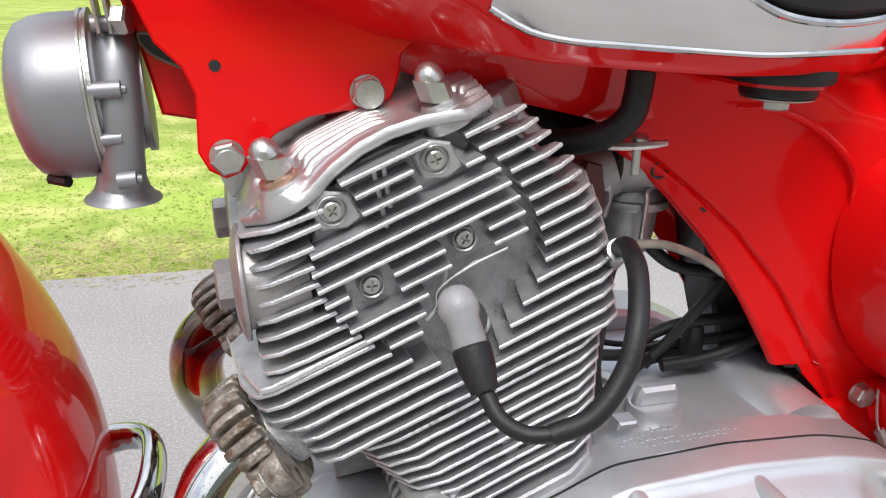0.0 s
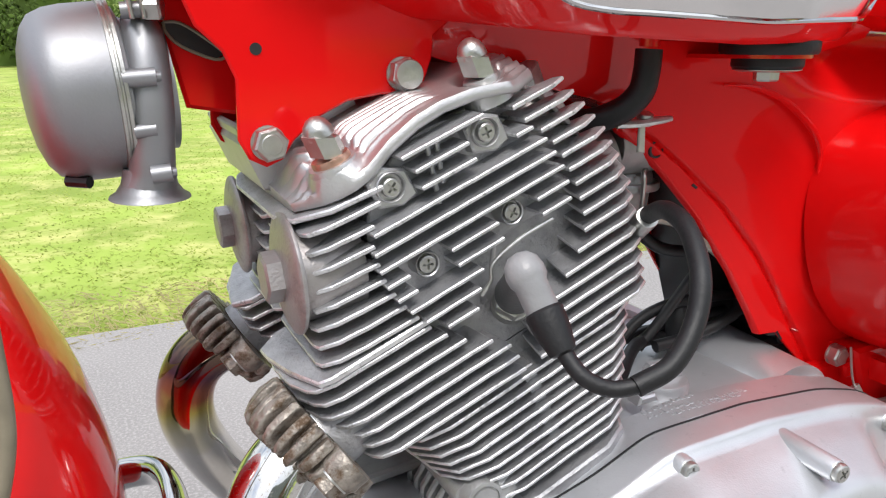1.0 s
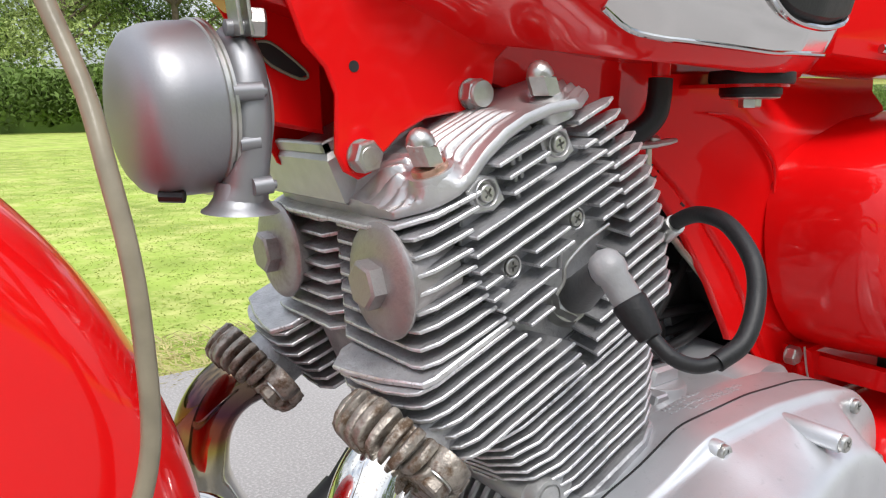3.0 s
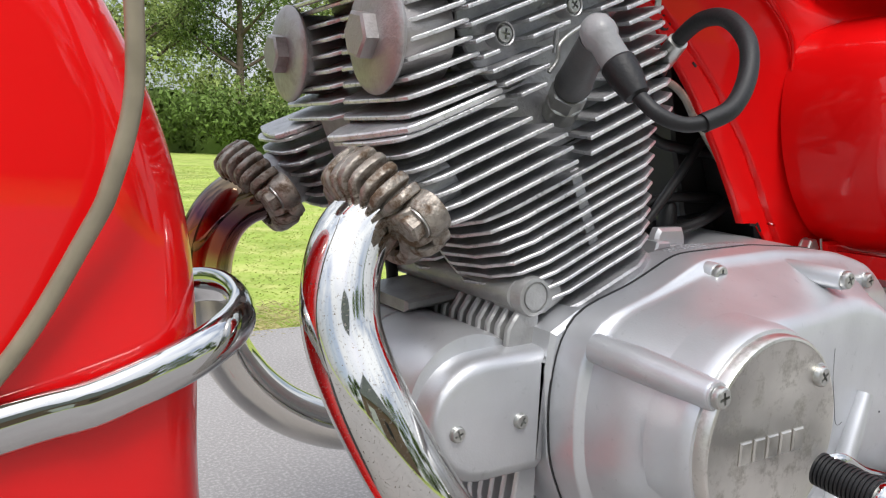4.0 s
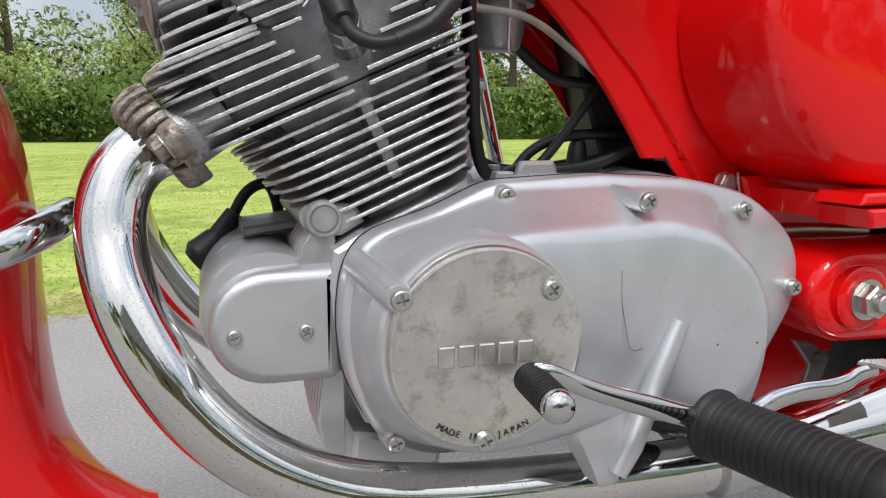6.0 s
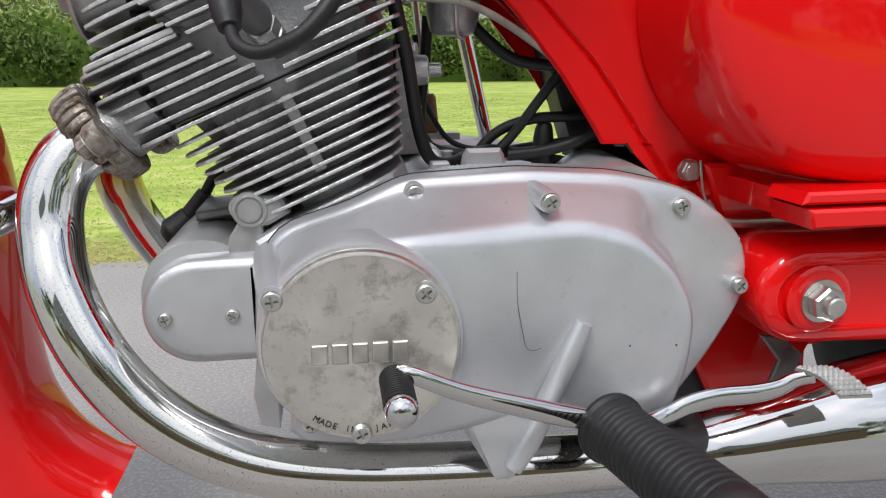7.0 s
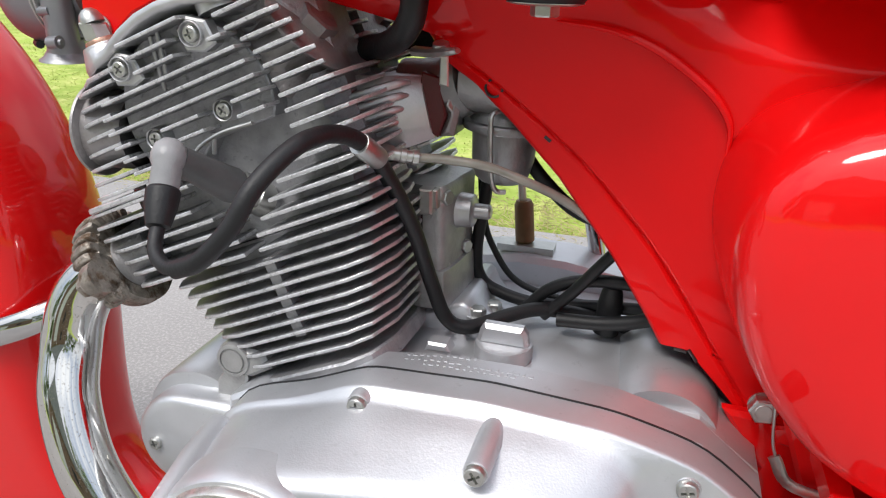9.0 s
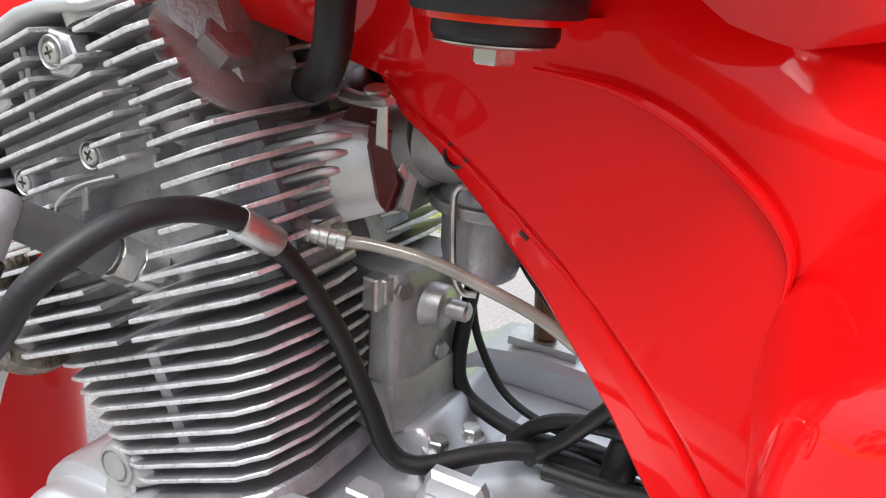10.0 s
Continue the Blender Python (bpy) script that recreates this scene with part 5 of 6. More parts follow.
# fuel hose, carburettor, levers
ho = B()
tube(ho, [(0.2215, 0.4115, 0.6640), (0.2205, 0.4115, 0.6500), (0.2180, 0.4130, 0.6380), (0.2090, 0.4200, 0.6270), (0.1950, 0.4330, 0.6200), (0.175, 0.455, 0.615)], 0.0082, 18)
HOSE = part("fuel_hose", ho, rubber, bike, "thick black rubber fuel hose")
b = B()
tube(b, [(0.2216, 0.4115, 0.6655), (0.2216, 0.4115, 0.678)], 0.0062, 14)
part("tank_spigot", b, red, HOSE)
for mirror in (1,):
    f = lambda y: YC + mirror * (y - YC)
    cb = B()
    lathe(cb, ((0.006, -0.041), (0.0150, -0.0400), (0.0185, -0.0370), (0.0215, -0.0250), (0.0228, -0.0040), (0.0290, -0.0035), (0.0296, -0.0025), (0.0296, 0.0010), (0.0290, 0.0020), (0.0250, 0.0024), (0.0235, 0.0085), (0.0185, 0.0140), (0.0120, 0.0160)), (0.2630, f(0.4850), 0.5680), (0.03, 0, 1), 40)
    tube(cb, [(0.236, f(0.468), 0.598), (0.262, f(0.470), 0.598), (0.312, f(0.472), 0.600)], [0.0195, 0.0215, 0.020], 28, 6)
    tube(cb, [(0.270, f(0.472), 0.598), (0.272, f(0.472), 0.650)], [0.0165, 0.0150], 24, 4)
    tube(cb, [(0.195, f(0.478), 0.584), (0.215, f(0.476), 0.587), (0.240, f(0.470), 0.596)], [0.024, 0.0225, 0.0205], 24, 4)
    CARB = part("carburettor", cb, carb_grey, bike, "grey cast carburettor with a round float bowl", 40)
    b = B()
    lathe(b, ((0.0062, -0.004), (0.0062, 0.004), (0.0048, 0.0045), (0.0042, 0.001)), (0.262, f(0.449), 0.597), (0, -mirror, 0), 20)
    part("air_jet", b, darkplastic, CARB)
    b = B()
    tube(b, [(0.2640, f(0.4570), 0.581), (0.2600, f(0.4540), 0.5790), (0.2595, f(0.4525), 0.571), (0.2605, f(0.4560), 0.540), (0.2630, f(0.462), 0.527), (0.269, f(0.466), 0.525)], 0.0018, 8)
    part("bowl_clip", b, zinc, CARB)
    b = B()
    slab(b, [(0.2230, 0.572), (0.2345, 0.565), (0.2395, 0.580), (0.2345, 0.604), (0.2230, 0.607), (0.2195, 0.590)], lambda x, z, y: Vector((x - 0.010, y, z - 0.004)), f(0.4515), f(0.49), 0.001)
    part("spacer", b, maroon, CARB, "dark red insulating spacer")
    b = B()
    slab(b, [(0.2347, 0.565), (0.2440, 0.566), (0.2480, 0.586), (0.2430, 0.606), (0.2347, 0.604), (0.2397, 0.580)], lambda x, z, y: Vector((x - 0.010, y, z - 0.004)), f(0.4540), f(0.49), 0.003)
    part("inlet_flange", b, carb_grey, CARB)
    put("bolt", SMALLBOLT, aim((0.2300, f(0.4585), 0.5837), (1, -0.8 * mirror, 0), 10) @ Matrix.Scale(0.75, 4), CARB)
    # inlet stub cast on the head, with short stepped ribs
    b = B()
    loft(b, [[Vector((x + 0.25 * (0.59 - zz), f(yy), zz)) for yy, zz in ((y0 + 0.006, z0), (y0, z0 + 0.008), (y0, z1 - 0.008), (y0 + 0.006, z1), (0.49 if mirror > 0 else 0.466, z1), (0.49 if mirror > 0 else 0.466, z0))] for x, y0, z0, z1 in ((0.150, 0.418, 0.540, 0.600), (0.185, 0.432, 0.550, 0.600), (0.2145, 0.4490, 0.560, 0.600))])
    part("inlet_stub", b, alloy, HEAD, "light cast inlet stub")
    for i in range(6):
        b = B()
        zz = 0.594 - 0.0085 * i
        tube(b, [(0.150, f(0.4095), zz - 0.016), (0.176, f(0.4205), zz - 0.006), (0.2000 - 0.0010 * i, f(0.4365), zz + 0.002), (0.2070 - 0.0010 * i, f(0.4450), zz + 0.003)], [0.0030, 0.0032, 0.0028, 0.0014], 10, 4, 0.8)
        part("rib", b, alloy, HEAD)
b = B()
tube(b, [(0.2150, 0.4300, 0.6180), (0.2280, 0.4240, 0.6185), (0.2400, 0.4175, 0.6205), (0.2460, 0.4150, 0.6215)], [0.0032, 0.0030, 0.0026, 0.0018], 8, 6, 1.6)
slab(b, [(0.2315, 0.599), (0.2375, 0.598), (0.2365, 0.620), (0.2315, 0.621)], side, 0.4275, 0.4300, 0.0008)
lathe(b, ((0.0052, -0.002), (0.0055, 0.0), (0.0050, 0.005), (0.003, 0.006)), (0.2330, 0.4255, 0.6195), (0, -0.3, 1), 18)
part("choke_lever", b, zinc, CARB, "flat plated choke lever")
b = B()
tube(b, [(0.2070, 0.4180, 0.5545), (0.2200, 0.4255, 0.5530), (0.2348, 0.4300, 0.5525), (0.2611, 0.4340, 0.5500), (0.2841, 0.4400, 0.5420), (0.3080, 0.4500, 0.5300), (0.334, 0.4560, 0.5135), (0.37, 0.465, 0.490)], 0.0031, 12)
DRAIN = part("breather_hose", b, clearhose, bike, "yellowed translucent breather hose")
b = B()
lathe(b, ((0.0045, 0.0), (0.0045, 0.006), (0.0052, 0.0065), (0.0052, 0.010), (0.0042, 0.0105), (0.0042, 0.014), (0.0052, 0.0145), (0.0052, 0.018)), (0.2040, 0.4170, 0.5560), (0.016, 0.0085, -0.003), 16)
hexagon(b, (0.2040, 0.4170, 0.5560), (-0.016, -0.0085, 0.003), 0.0095, -0.002, 0.006)
part("banjo", b, zinc, DRAIN, "plated hose union")
# chain tensioner on the rear of the barrel
def tensioner_plan(z):
    """Outline in plan of the housing, whose foot spreads to the rear."""
    k = 0.05 * max(0.0, 0.475 - z)
    return [Vector((x, y, z)) for x, y in ((0.185, 0.4700), (0.2080, 0.4635), (0.2130, 0.4620), (0.2225, 0.4625), (0.2262 + k, 0.4642), (0.2285 + k, 0.4690), (0.2300 + k, 0.4800), (0.2318 + k, 0.5000), (0.2345 + k, 0.5200), (0.2320, 0.5300), (0.185, 0.5300))]
b = B()
loft(b, [tensioner_plan(z) for z in (0.436, 0.452, 0.470, 0.490, 0.508, 0.522)] + [[p + Vector((-0.002, 0, 0)) for p in tensioner_plan(0.5245)]])
TENS = part("chain_tensioner", b, light_cast, BARREL, "cast alloy tensioner housing behind the barrel", 50)
b = B()
loft(b, [[p + (p - Vector((0.205, 0.497, p.z))).normalized() * g for p in tensioner_plan(z)] for z, g in ((0.434, 0.004), (0.4600, 0.0035), (0.4622, 0.0028), (0.4630, -0.001))])
part("foot", b, light_cast, TENS)
b = B()
tube(b, [(0.2118, 0.4616, z) for z in (0.524, 0.505, 0.485, 0.464)], 0.0009, 6, 2)
part("joint", b, darkplastic, TENS, "dark paper joint")
b = B()
lathe(b, ((0.0150, -0.010), (0.0142, -0.002), (0.0128, 0.000), (0.0122, 0.009), (0.010, 0.0105), (0.0058, 0.0105), (0.0055, 0.021), (0.004, 0.0225)), (0.2320, 0.494, 0.5000), (1, 0, 0.02), 32)
part("adjuster", b, alloy, TENS)
b = B()
slab(b, [(0.2120, 0.5060), (0.2215, 0.5070), (0.2210, 0.5245), (0.2120, 0.5245)], side, 0.4520, 0.4640, 0.0012)
part("lock_block", b, zinc, TENS)
b = B()
slab(b, [(0.2205, 0.5100), (0.2245, 0.5105), (0.2240, 0.5235), (0.2200, 0.5235)], side, 0.4560, 0.4680, 0.0008)
part("lock_tab", b, zinc, TENS)
for x, y, z in ((0.2255, 0.4685, 0.5160), (0.2246, 0.4745, 0.4600), (0.2315, 0.5050, 0.4680)):
    put("bolt", SMALLBOLT, aim((x, y, z), (0.9, -0.4, 0.05), 10) @ Matrix.Scale(0.72, 4), TENS)

# cables behind the engine
# added black tube that darkens the open gap behind the head
b = B()
tube(b, [(0.13, 0.530, 0.612), (0.175, 0.530, 0.6135), (0.203, 0.530, 0.6215), (0.230, 0.530, 0.6120), (0.27, 0.530, 0.605), (0.33, 0.52, 0.60)], 0.0115, 14)
part("gap_tube", b, rubber, bike, "added dark tube closing the gap behind the head")
CABLES = (
    ((0.2460, 0.520, 0.545), (0.2435, 0.520, 0.505), (0.2404, 0.520, 0.480), (0.2388, 0.520, 0.4590), (0.2415, 0.520, 0.4412), (0.2540, 0.519, 0.4300), (0.290, 0.512, 0.426), (0.34, 0.51, 0.432), (0.40, 0.50, 0.44)),
    ((0.236, 0.530, 0.530), (0.2406, 0.530, 0.486), (0.2497, 0.530, 0.4605), (0.2683, 0.530, 0.4360), (0.300, 0.525, 0.428), (0.35, 0.515, 0.43)),
    ((0.285, 0.50, 0.428), (0.300, 0.50, 0.444), (0.320, 0.498, 0.454), (0.350, 0.495, 0.459), (0.42, 0.49, 0.458)),
    ((0.298, 0.492, 0.426), (0.318, 0.490, 0.448), (0.340, 0.486, 0.478), (0.365, 0.484, 0.51)),
    ((0.272, 0.500, 0.548), (0.290, 0.497, 0.528), (0.315, 0.494, 0.509), (0.345, 0.490, 0.503), (0.39, 0.488, 0.500)),
    ((0.310, 0.485, 0.428), (0.345, 0.482, 0.432), (0.375, 0.478, 0.442), (0.41, 0.474, 0.462)),
)
for i, pts in enumerate(CABLES):
    b = B()
    tube(b, pts, (0.0048, 0.0026, 0.0048, 0.0044, 0.0050, 0.0052)[i], 12)
    part("cable", b, rubber, bike, "black wiring cable")
b = B()
tube(b, [(0.243, 0.6154, 0.60), (0.2500, 0.6154, 0.53), (0.2562, 0.6154, 0.472)], 0.0035, 10)
RODC = part("clutch_cable", b, zinc, bike, "grey cable with a brown rubber boot")
b = B()
lathe(b, ((0.0055, 0.0), (0.0085, 0.003), (0.0085, 0.036), (0.0065, 0.040)), (0.2608, 0.6154, 0.4360), (-0.10, 0, 1), 20)
part("boot", b, brown, RODC, "brown rubber boot")
b = B()
box(b, (0.263, 0.612, 0.4345), (0.050, 0.020, 0.006))
part("lifter_plate", b, zinc, RODC)
b = B()
tube(b, [(0.292, 0.640, 0.565), (0.3045, 0.640, 0.5095), (0.3222, 0.64, 0.4311), (0.331, 0.64, 0.39)], 0.0075, 16)
part("right_side_tube", b, chrome, bike, "chromed tube on the far side of the machine")

b = B()
lathe(b, ((0.0095, -0.02), (0.0090, 0.004), (0.0078, 0.012), (0.0062, 0.0165), (0.002, 0.018)), (0.3455, 0.500, 0.437), (0.05, 0, 1), 20)
part("rubber_plug", b, rubber, CASE, "black rubber plug")

# horn
HX = Vector((-0.0745, 0.4780, 0.6450))
ha = Vector((-0.995, -0.04, -0.07)).normalized()
hn = B()
lathe(hn, ((0.040, 0.0), (0.0445, 0.001), (0.0445, 0.006), (0.0442, 0.017), (0.0430, 0.025), (0.0400, 0.0320), (0.0340, 0.0365), (0.024, 0.0398), (0.012, 0.0414), (0.002, 0.0418)), HX, ha, 72)
HORN = part("horn", hn, horngrey, bike, "grey painted horn with a domed drum")
b = B()
lathe(b, ((0.043, -0.0045), (0.0458, -0.0040), (0.0458, -0.0024), (0.0446, -0.0019), (0.0446, -0.0011), (0.0458, -0.0006), (0.0458, 0.0008), (0.0446, 0.0012)), HX, ha, 72)
part("rim", b, zinc, HORN)
b = B()
lathe(b, ((0.0425, 0.003), (0.0415, 0.006), (0.0365, 0.008), (0.0335, 0.016), (0.0315, 0.0235), (0.0335, 0.0240), (0.0335, 0.0275), (0.004, 0.0285)), HX, -ha, 48)
part("horn_back", b, horngrey, HORN)
b = B()
tube(b, [(-0.0585, 0.468, 0.680), (-0.0585, 0.454, 0.670), (-0.0588, 0.4475, 0.653), (-0.0592, 0.4455, 0.634), (-0.0600, 0.4470, 0.618), (-0.0612, 0.4495, 0.606), (-0.0625, 0.4525, 0.598)], [0.009, 0.0105, 0.0112, 0.0112, 0.0108, 0.0115, 0.0145], 20, 6)
lathe(b, ((0.0120, -0.012), (0.0138, -0.004), (0.0168, 0.0005), (0.0198, 0.0025), (0.0202, 0.0034), (0.018, 0.0036), (0.012, 0.0)), (-0.0630, 0.4535, 0.5955), (-0.02, 0.03, -1), 44, caps=(True, False))
part("trumpet", b, horngrey, HORN)
for p, ln, r in (((-0.0710, 0.4372, 0.6525), 0.0150, 0.0046), ((-0.068, 0.4380, 0.6275), 0.010, 0.0036), ((-0.0625, 0.4370, 0.6060), 0.0095, 0.0046), ((-0.068, 0.449, 0.684), 0.014, 0.0040)):
    b = B()
    tube(b, [Vector(p), Vector(p) + Vector((ln, -0.001, 0.001))], r, 18)
    lathe(b, ((r * 0.55, 0.0), (r * 0.5, 0.0022)), Vector(p) + Vector((ln, -0.001, 0.001)), (1, 0, 0), 12)
    part("screw_post", b, horngrey, HORN)
# dark rod on the closed drum, showing the drain slot's shade by colour
b = B()
tube(b, [HX + ha * 0.026 + Vector((0, -0.012, -0.0415)), HX + ha * 0.016 + Vector((0, -0.020, -0.0425))], 0.0032, 8)
part("drain_shade", b, darkplastic, HORN)
b = B()
for dx in (0.006, 0.0115):
    slab(b, [(HX.x + dx + 0.004, 0.680), (HX.x + dx + 0.006, 0.680), (HX.x + dx - 0.001, 0.745), (HX.x + dx - 0.003, 0.745)], side, 0.438, 0.452, 0.0005)
part("leaf_bracket", b, zinc, HORN, "two thin spring steel leaves")
put("bolt", SMALLBOLT, aim((HX.x + 0.018, 0.445, 0.6865), (1, -0.3, 0), 0), HORN)
put("bolt", HEXBOLT, aim((HX.x + 0.001, 0.446, 0.714), (-1, -0.2, 0), 12), HORN)
b = B()
tube(b, [(-0.062, 0.450, 0.714), (-0.028, 0.452, 0.714)], 0.0095, 20)
part("horn_mount", b, carb_grey, HORN)

# front mudguard with its chromed stay
fd = B()
crown = spline([(-0.330, YC, 0.702), (-0.262, YC, 0.674), (-0.206, YC, 0.640), (-0.166, YC, 0.602), (-0.134, YC, 0.556), (-0.1105, YC, 0.504), (-0.0965, YC, 0.450), (-0.0915, YC, 0.396), (-0.0910, YC, 0.340), (-0.0885, YC, 0.290), (-0.081, YC, 0.245), (-0.062, YC, 0.210), (-0.038, YC, 0.188), (-0.022, YC, 0.178)], 5)
rows = []
for i, p in enumerate(crown):
    d = (crown[min(i + 1, len(crown) - 1)] - crown[max(i - 1, 0)]).normalized()
    nrm = Vector((d.z, 0, -d.x))
    if nrm.x < 0:
        nrm = -nrm
    q = i / (len(crown) - 1)
    wide = float(np.interp(q, (0, 0.6, 0.82, 0.95, 1), (0.066, 0.066, 0.050, 0.046, 0.052)))
    deep = float(np.interp(q, (0, 0.4, 0.75, 0.9, 1.0), (0.09, 0.11, 0.085, 0.032, -0.008)))
    fwd = Vector((-1, 0, 0))
    prof = []
    for a in range(-90, 91, 10):
        t = radians(a)
        sy, cx = math.sin(t), math.cos(t)
        prof.append(p + Vector((0, 1, 0)) * wide * math.copysign(abs(sy) ** 0.75, sy) - nrm * 0.042 * (1 - abs(cx) ** 0.8))
    first, last = prof[0] - nrm * deep, prof[-1] - nrm * deep
    prof = [first] + prof + [last]
    rows.append(prof + [v + (Vector((p.x, YC, p.z)) - nrm * 0.03 - v).normalized() * 0.002 for v in prof[::-1]])
loft(fd, rows)
FEND = part("front_mudguard", fd, red, bike, "deep glossy red front mudguard", 50)
b = B()
tube(b, [(-0.30, 0.4000, 0.3400), (-0.185, 0.3960, 0.3660), (-0.150, 0.3920, 0.3735), (-0.112, 0.3960, 0.3860), (-0.086, 0.4080, 0.3960), (-0.071, 0.4300, 0.4030), (-0.0665, 0.4680, 0.4060), (-0.071, 0.5060, 0.4030), (-0.086, 0.5280, 0.3960), (-0.112, 0.540, 0.3860), (-0.185, 0.540, 0.366), (-0.30, 0.536, 0.34)], 0.0115, 20, 8, 0.6)
part("mudguard_stay", b, chrome, FEND, "chromed bar wrapped round the mudguard")
b = B()
lathe(b, ((0.0075, 0.0), (0.0075, 0.001), (0.0055, 0.0015), (0.005, 0.004), (0.002, 0.005)), (-0.1037, 0.4200, 0.1660), L, 24)
part("rivet", b, zinc, FEND)
# speedometer cable in front
b = B()
tube(b, [(-0.17, 0.45, 0.76), (-0.152, 0.425, 0.69), (-0.1430, 0.408, 0.652), (-0.1400, 0.395, 0.622), (-0.1365, 0.385, 0.588), (-0.1350, 0.380, 0.552), (-0.1355, 0.380, 0.510), (-0.1440, 0.383, 0.474), (-0.1530, 0.387, 0.452), (-0.185, 0.395, 0.395), (-0.24, 0.405, 0.33)], 0.0042, 14)
part("front_brake_cable", b, beige, bike, "aged beige outer cable before the engine")
# front wheel inside the mudguard
b = B()
lathe(b, ((0.18, -0.035), (0.24, -0.046), (0.275, -0.042), (0.298, -0.022), (0.302, 0.0), (0.298, 0.022), (0.275, 0.042), (0.24, 0.046), (0.18, 0.035)), (-0.415, YC, 0.303), R_, 64)
part("front_wheel", b, rubber, bike, "black tyre inside the front mudguard")
# ---- surroundings ----
def plane_obj(name, x0, x1, y0, y1, z, mat, nx, ny, bumpy, label, cat):
    bm = B()
    xs, ys = np.linspace(x0, x1, nx), np.linspace(y0, y1, ny)
    grid = [[bm.verts.new((x, y, z + bumpy * (noise.noise((x * 0.9, y * 0.9, 3.0)) if bumpy else 0))) for x in xs] for y in ys]
    for a, c in zip(grid, grid[1:]):
        for i in range(nx - 1):
            bm.faces.new((a[i], a[i + 1], c[i + 1], c[i]))
    ob = new(name, finish(name, bm, mat, 0, unit=1))
    return tagged(ob, label, cat, kind="structure")


EDGE = 1.66  # where the asphalt ends and the lawn begins
plane_obj("ground", -600, 600, -600, 900, -0.02, soil, 40, 40, 0, "lawn ground reaching the horizon", "ground")
plane_obj("road", -14, 14, -5.0, EDGE, 0.0, asphalt, 2, 2, 0, "worn light grey asphalt drive", "road")
random.seed(3)
np.random.seed(3)


def blades(name, mat, count, area, height, width, z0, label, clump=None):
    """Many single grass blades in one mesh."""
    vs, fs = [], []
    x0, x1, y0, y1 = area
    for _ in range(count):
        x = random.uniform(x0, x1)
        y = y0 + (y1 - y0) * random.random() ** 1.6
        s = 1 + 0.12 * (y - y0)
        h, w = height * random.uniform(0.35, 0.9) * (0.8 + 0.5 * noise.noise((x * 2.5, y * 2.5, 0))), width * random.uniform(0.7, 1.3) * s
        a, ln = random.uniform(0, 6.283), random.uniform(1.5, 4.5) * h
        dx, dy = math.cos(a), math.sin(a)
        n = len(vs)
        vs += [(x - dy * w, y + dx * w, z0), (x + dy * w, y - dx * w, z0), (x + dx * ln * 0.4 + dy * w * 0.6, y + dy * ln * 0.4 - dx * w * 0.6, z0 + h * 0.6), (x + dx * ln, y + dy * ln, z0 + h)]
        fs += [(n, n + 1, n + 2), (n, n + 2, n + 3)]
    me = bpy.data.meshes.new(name)
    me.from_pydata(vs, [], fs)
    me.materials.append(mat)
    return tagged(new(name, me), label, "grass", kind="stuff")


blades("lawn_grass", grass, 190000, (-5.5, 7.5, EDGE + 0.02, 12.0), 0.008, 0.0026, -0.02, "bright green mown lawn")
blades("verge_grass", dead_grass, 22000, (-3.5, 5.0, EDGE - 0.05, EDGE + 0.30), 0.022, 0.0018, -0.01, "dry straw-coloured grass along the asphalt edge")


def foliage(name, mat, centres, count, size, label, cat, kind="stuff", parent=None):
    """Small leaf faces scattered in clumps."""
    vs, fs, ns = [], [], []
    per = max(1, count // len(centres))
    for cx, cy, cz, r in centres:
        for _ in range(per):
            d = Vector((random.gauss(0, 1), random.gauss(0, 1), random.gauss(0, 1))).normalized() * r * random.random() ** 0.4
            p = Vector((cx, cy, cz)) + Vector((d.x, d.y, d.z * 0.85))
            if p.z < 0:
                continue
            a, c = Vector((random.gauss(0, 1), random.gauss(0, 1), random.gauss(0, 1))).normalized(), Vector((random.gauss(0, 1), random.gauss(0, 1), random.gauss(0, 1))).normalized()
            s = size * random.uniform(0.6, 1.4)
            n = len(vs)
            vs += [tuple(p - a * s), tuple(p + c * s * 0.55), tuple(p + a * s), tuple(p - c * s * 0.55)]
            fs.append((n, n + 1, n + 2, n + 3))
            ns += [tuple((d.normalized() * 0.8 + a * 0.35 + Vector((0, 0, 0.45))).normalized())] * 4
    me = bpy.data.meshes.new(name)
    me.from_pydata(vs, [], fs)
    me.materials.append(mat)
    for p in me.polygons:
        p.use_smooth = True
    me.normals_split_custom_set(ns)
    ob = new(name, me)
    if parent:
        ob.parent = parent
        return ob
    return tagged(ob, label, cat, kind=kind)


HEDGE_Y = 19.5
cs = [(-26 + 0.62 * i + random.uniform(-0.3, 0.3), HEDGE_Y + random.uniform(0, 1.6), random.uniform(0.3, 1.1), random.uniform(0.7, 1.15)) for i in range(130)]
bm = B()
grid = [[bm.verts.new((x, HEDGE_Y + 1.2 + 0.35 * noise.noise((x * 0.9, h * 3, 1.0)), h * (1.5 + 0.4 * noise.noise((x * 0.35, 0, 5.0)) + 0.25 * noise.noise((x * 1.7, 0, 9.0))))) for x in np.linspace(-27, 56, 260)] for h in (-0.02, 0.3, 0.6, 0.85, 1.0)]
for r0, r1 in zip(grid, grid[1:]):
    for i in range(len(r0) - 1):
        bm.faces.new((r0[i], r0[i + 1], r1[i + 1], r1[i]))
tagged(new("hedge_core", finish("hedge_core", bm, leaf, 40, unit=1)), "shaded inner growth of the hedge", "hedge", kind="stuff")
foliage("hedge", leaf, cs, 100000, 0.07, "dense green hedge along the far side of the lawn", "hedge")
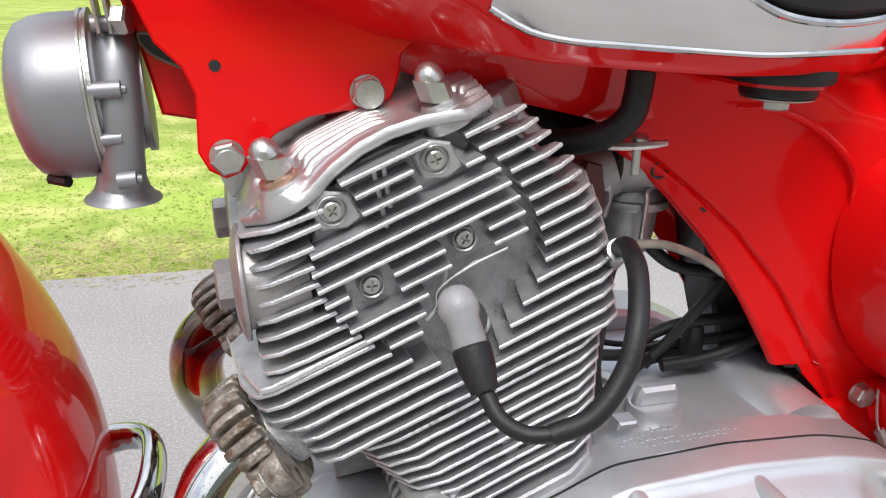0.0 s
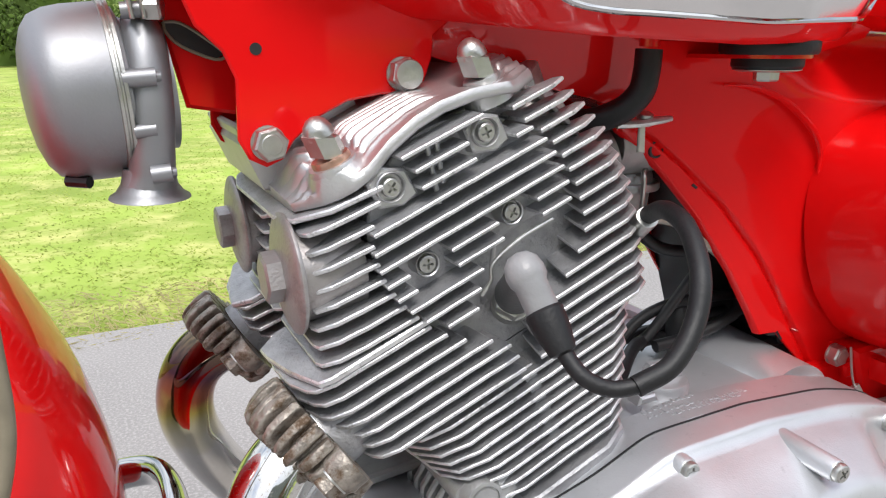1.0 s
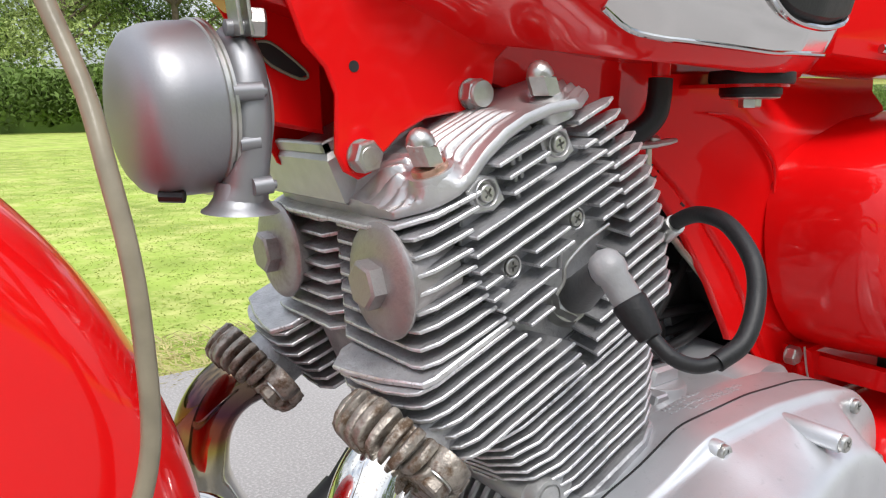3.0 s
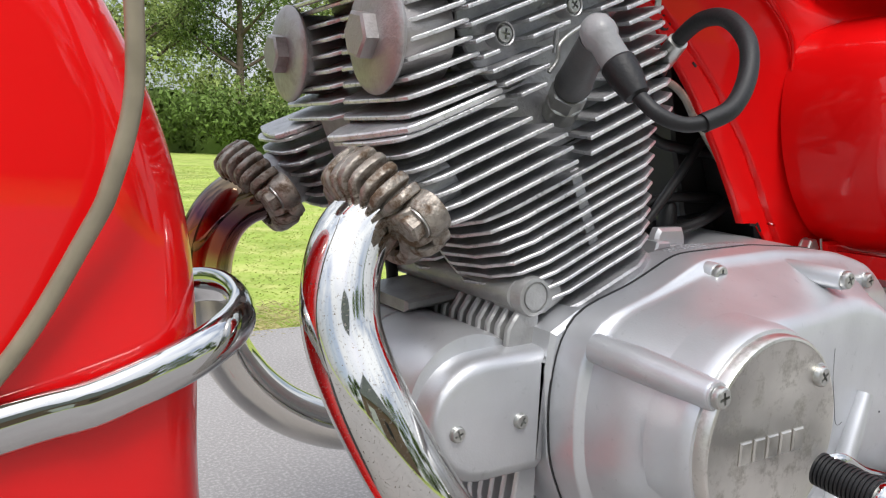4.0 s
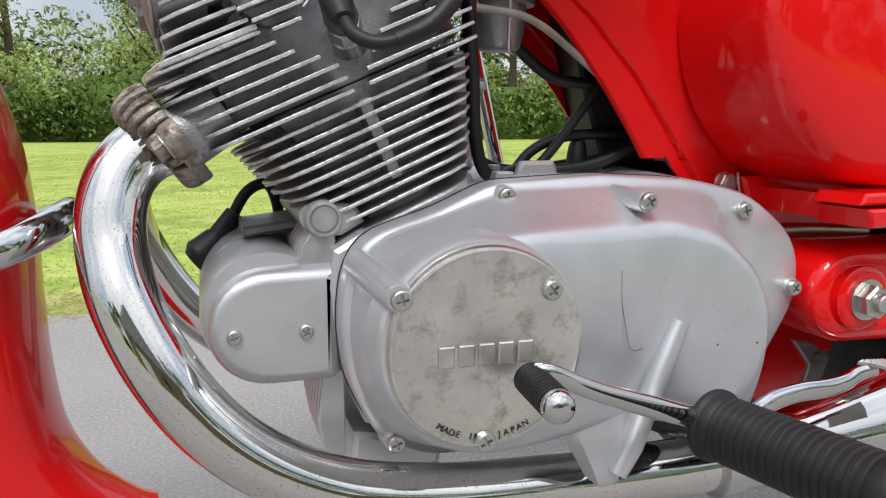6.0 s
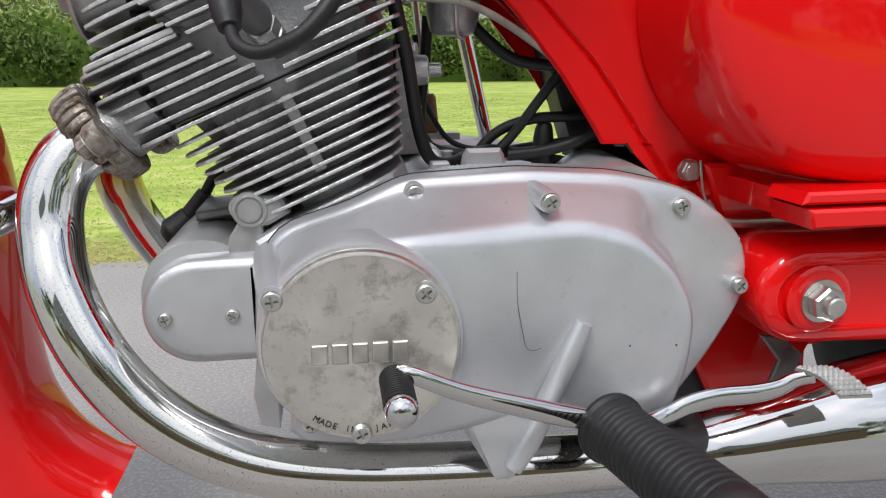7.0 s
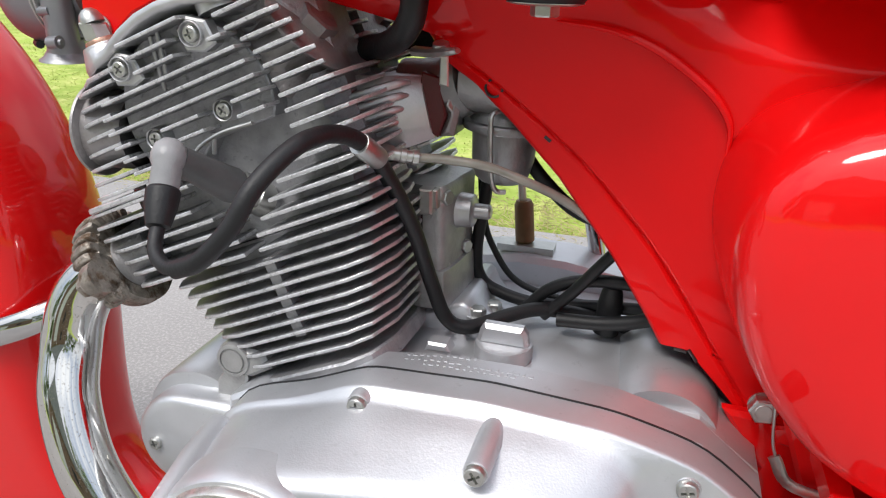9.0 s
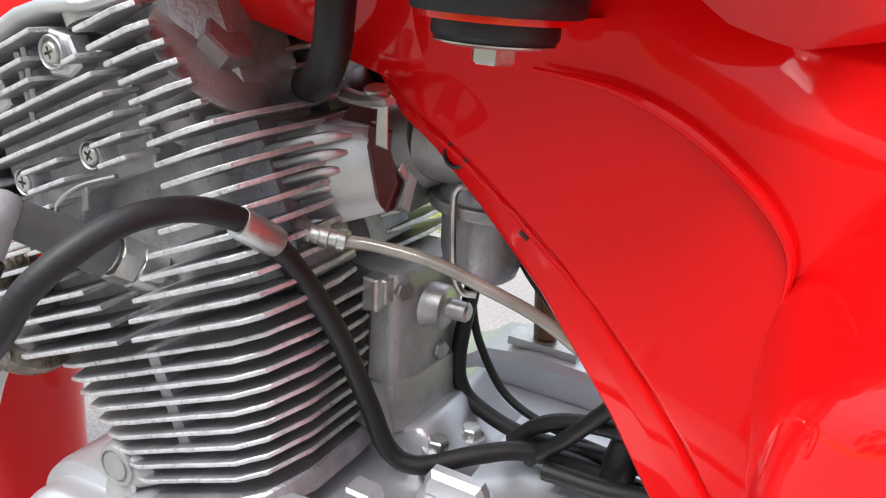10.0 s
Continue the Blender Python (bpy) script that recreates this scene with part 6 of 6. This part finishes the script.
cs = [(-26 + 0.8 * i + random.uniform(-0.4, 0.4), HEDGE_Y + 0.5 + random.uniform(0, 2.0), random.uniform(1.2, 2.3), random.uniform(0.5, 1.0)) for i in range(100)]
foliage("shrubs", leaf_light, cs, 52000, 0.065, "lighter green shrubs growing through the hedge", "shrub")


random.seed(77)
cs = [(-34 + 0.62 * i + random.uniform(-0.5, 0.5), random.uniform(26, 31), random.uniform(0.8, 3.2) + 1.8 * max(0.0, math.sin(i * 0.21 + 0.9)), random.uniform(0.8, 1.7)) for i in range(120)]
foliage("treeline", leaf_light, cs, 90000, 0.10, "soft green line of young trees beyond the hedge", "trees")


def tree(x, y, h, spread, mat, thin):
    t = tagged(new("tree"), "slender leafy tree with pale gaps behind the hedge", "tree", "trees behind the hedge")
    t.location = (x, y, 0)
    bm = B()
    tube(bm, [(0, 0, 0), (0.08, 0.05, h * 0.3), (0.02, -0.05, h * 0.65), (0.1, 0, h)], [0.16, 0.12, 0.07, 0.02], 10, 5)
    tips = []
    for i in range(11):
        a, z0 = random.uniform(0, 6.28), h * random.uniform(0.3, 0.85)
        ln = spread * random.uniform(0.5, 1.0) * (1.15 - z0 / h * 0.6)
        e = Vector((math.cos(a) * ln, math.sin(a) * ln, z0 + ln * 0.75))
        tube(bm, [(0.05, 0, z0), e * 0.5 + Vector((0, 0, z0 * 0.5 - 0.1)), e], [0.06, 0.035, 0.012], 7, 4)
        tips += [(e.x * k, e.y * k, z0 + (e.z - z0) * k, spread * 0.33 * random.uniform(0.6, 1.2)) for k in (0.55, 0.8, 1.0)]
    me = finish("trunk", bm, bark, 40, unit=1)
    ob = new("trunk", me)
    ob.parent = t
    foliage("crown", mat, tips + [(0.1, 0, h, spread * 0.3)], int(thin * 2.3), 0.055, "", "", parent=t)


random.seed(21)
for x, y, h, s, m, n in ((-14.5, 23, 6.5, 2.2, leaf_light, 5200), (-11.2, 24, 7.4, 2.4, leaf, 5200), (-8.4, 22.5, 5.6, 2.0, leaf_light, 4200), (-5.2, 25, 7.8, 2.2, leaf_light, 3800), (-1.2, 24, 7.0, 2.0, leaf_light, 3000), (1.8, 23, 5.2, 1.8, leaf, 4000), (4.4, 24, 6.4, 2.2, leaf_light, 4600), (7.0, 22.5, 6.8, 2.4, leaf, 5200), (10.0, 24, 7.6, 2.6, leaf_light, 5200), (13.5, 23, 7.0, 2.6, leaf, 5200), (17.5, 24, 7.8, 3.0, leaf, 5200)):
    tree(x, y, h, s, m, n)
# house far behind the hedge
house = tagged(new("house"), "pale grey house far behind the hedge and trees", "house")
house.location = (0.2, 44, 0)
bm = B(); box(bm, (0, 0, 1.5), (3.0, 4, 3.0)); ob = new("wall", finish("wall", bm, siding, 0, unit=1)); ob.parent = house
bm = B(); slab(bm, [(-2.3, 2.95), (2.3, 2.95), (0, 4.0)], lambda a, c, d: Vector((d, a, c)), -1.7, 1.7); ob = new("roof", finish("roof", bm, roofing, 0, unit=1)); ob.parent = house
for wx in (-0.8, 0.8):
    bm = B(); box(bm, (wx, -2.03, 1.8), (0.7, 0.06, 1.0)); ob = new("window", finish("window", bm, darkplastic, 0, unit=1)); ob.parent = house
# garage and woods behind the camera that the paint and chrome mirror
garage = tagged(new("garage"), "brown brick garage with a dark gable roof across the drive", "garage")
garage.location = (-2.5, -14.0, 0)
bm = B(); box(bm, (0, 0, 1.6), (12.0, 6.0, 3.2)); ob = new("wall", finish("wall", bm, brickwork, 0, unit=1)); ob.parent = garage
bm = B(); slab(bm, [(-6.5, 3.15), (6.5, 3.15), (0, 6.8)], lambda a, c, d: Vector((a, d, c)), -3.3, 3.3); ob = new("roof", finish("roof", bm, roofing, 0, unit=1)); ob.parent = garage
for wx, ww, wz, wh in ((-2.2, 2.6, 1.1, 2.2), (2.0, 1.2, 1.6, 1.1)):
    bm = B(); box(bm, (wx, 3.02, wz), (ww, 0.08, wh)); ob = new("door" if wx < 0 else "window", finish("door", bm, siding if wx < 0 else darkplastic, 0, unit=1)); ob.parent = garage
cs = [(-34 + 0.9 * i + random.uniform(-0.5, 0.5), -23 - random.uniform(0, 4), random.uniform(0.8, 11.0), random.uniform(1.3, 2.8)) for i in range(78)]
foliage("woodland", leaf, cs, 62000, 0.2, "green woodland edge across the drive", "woodland")
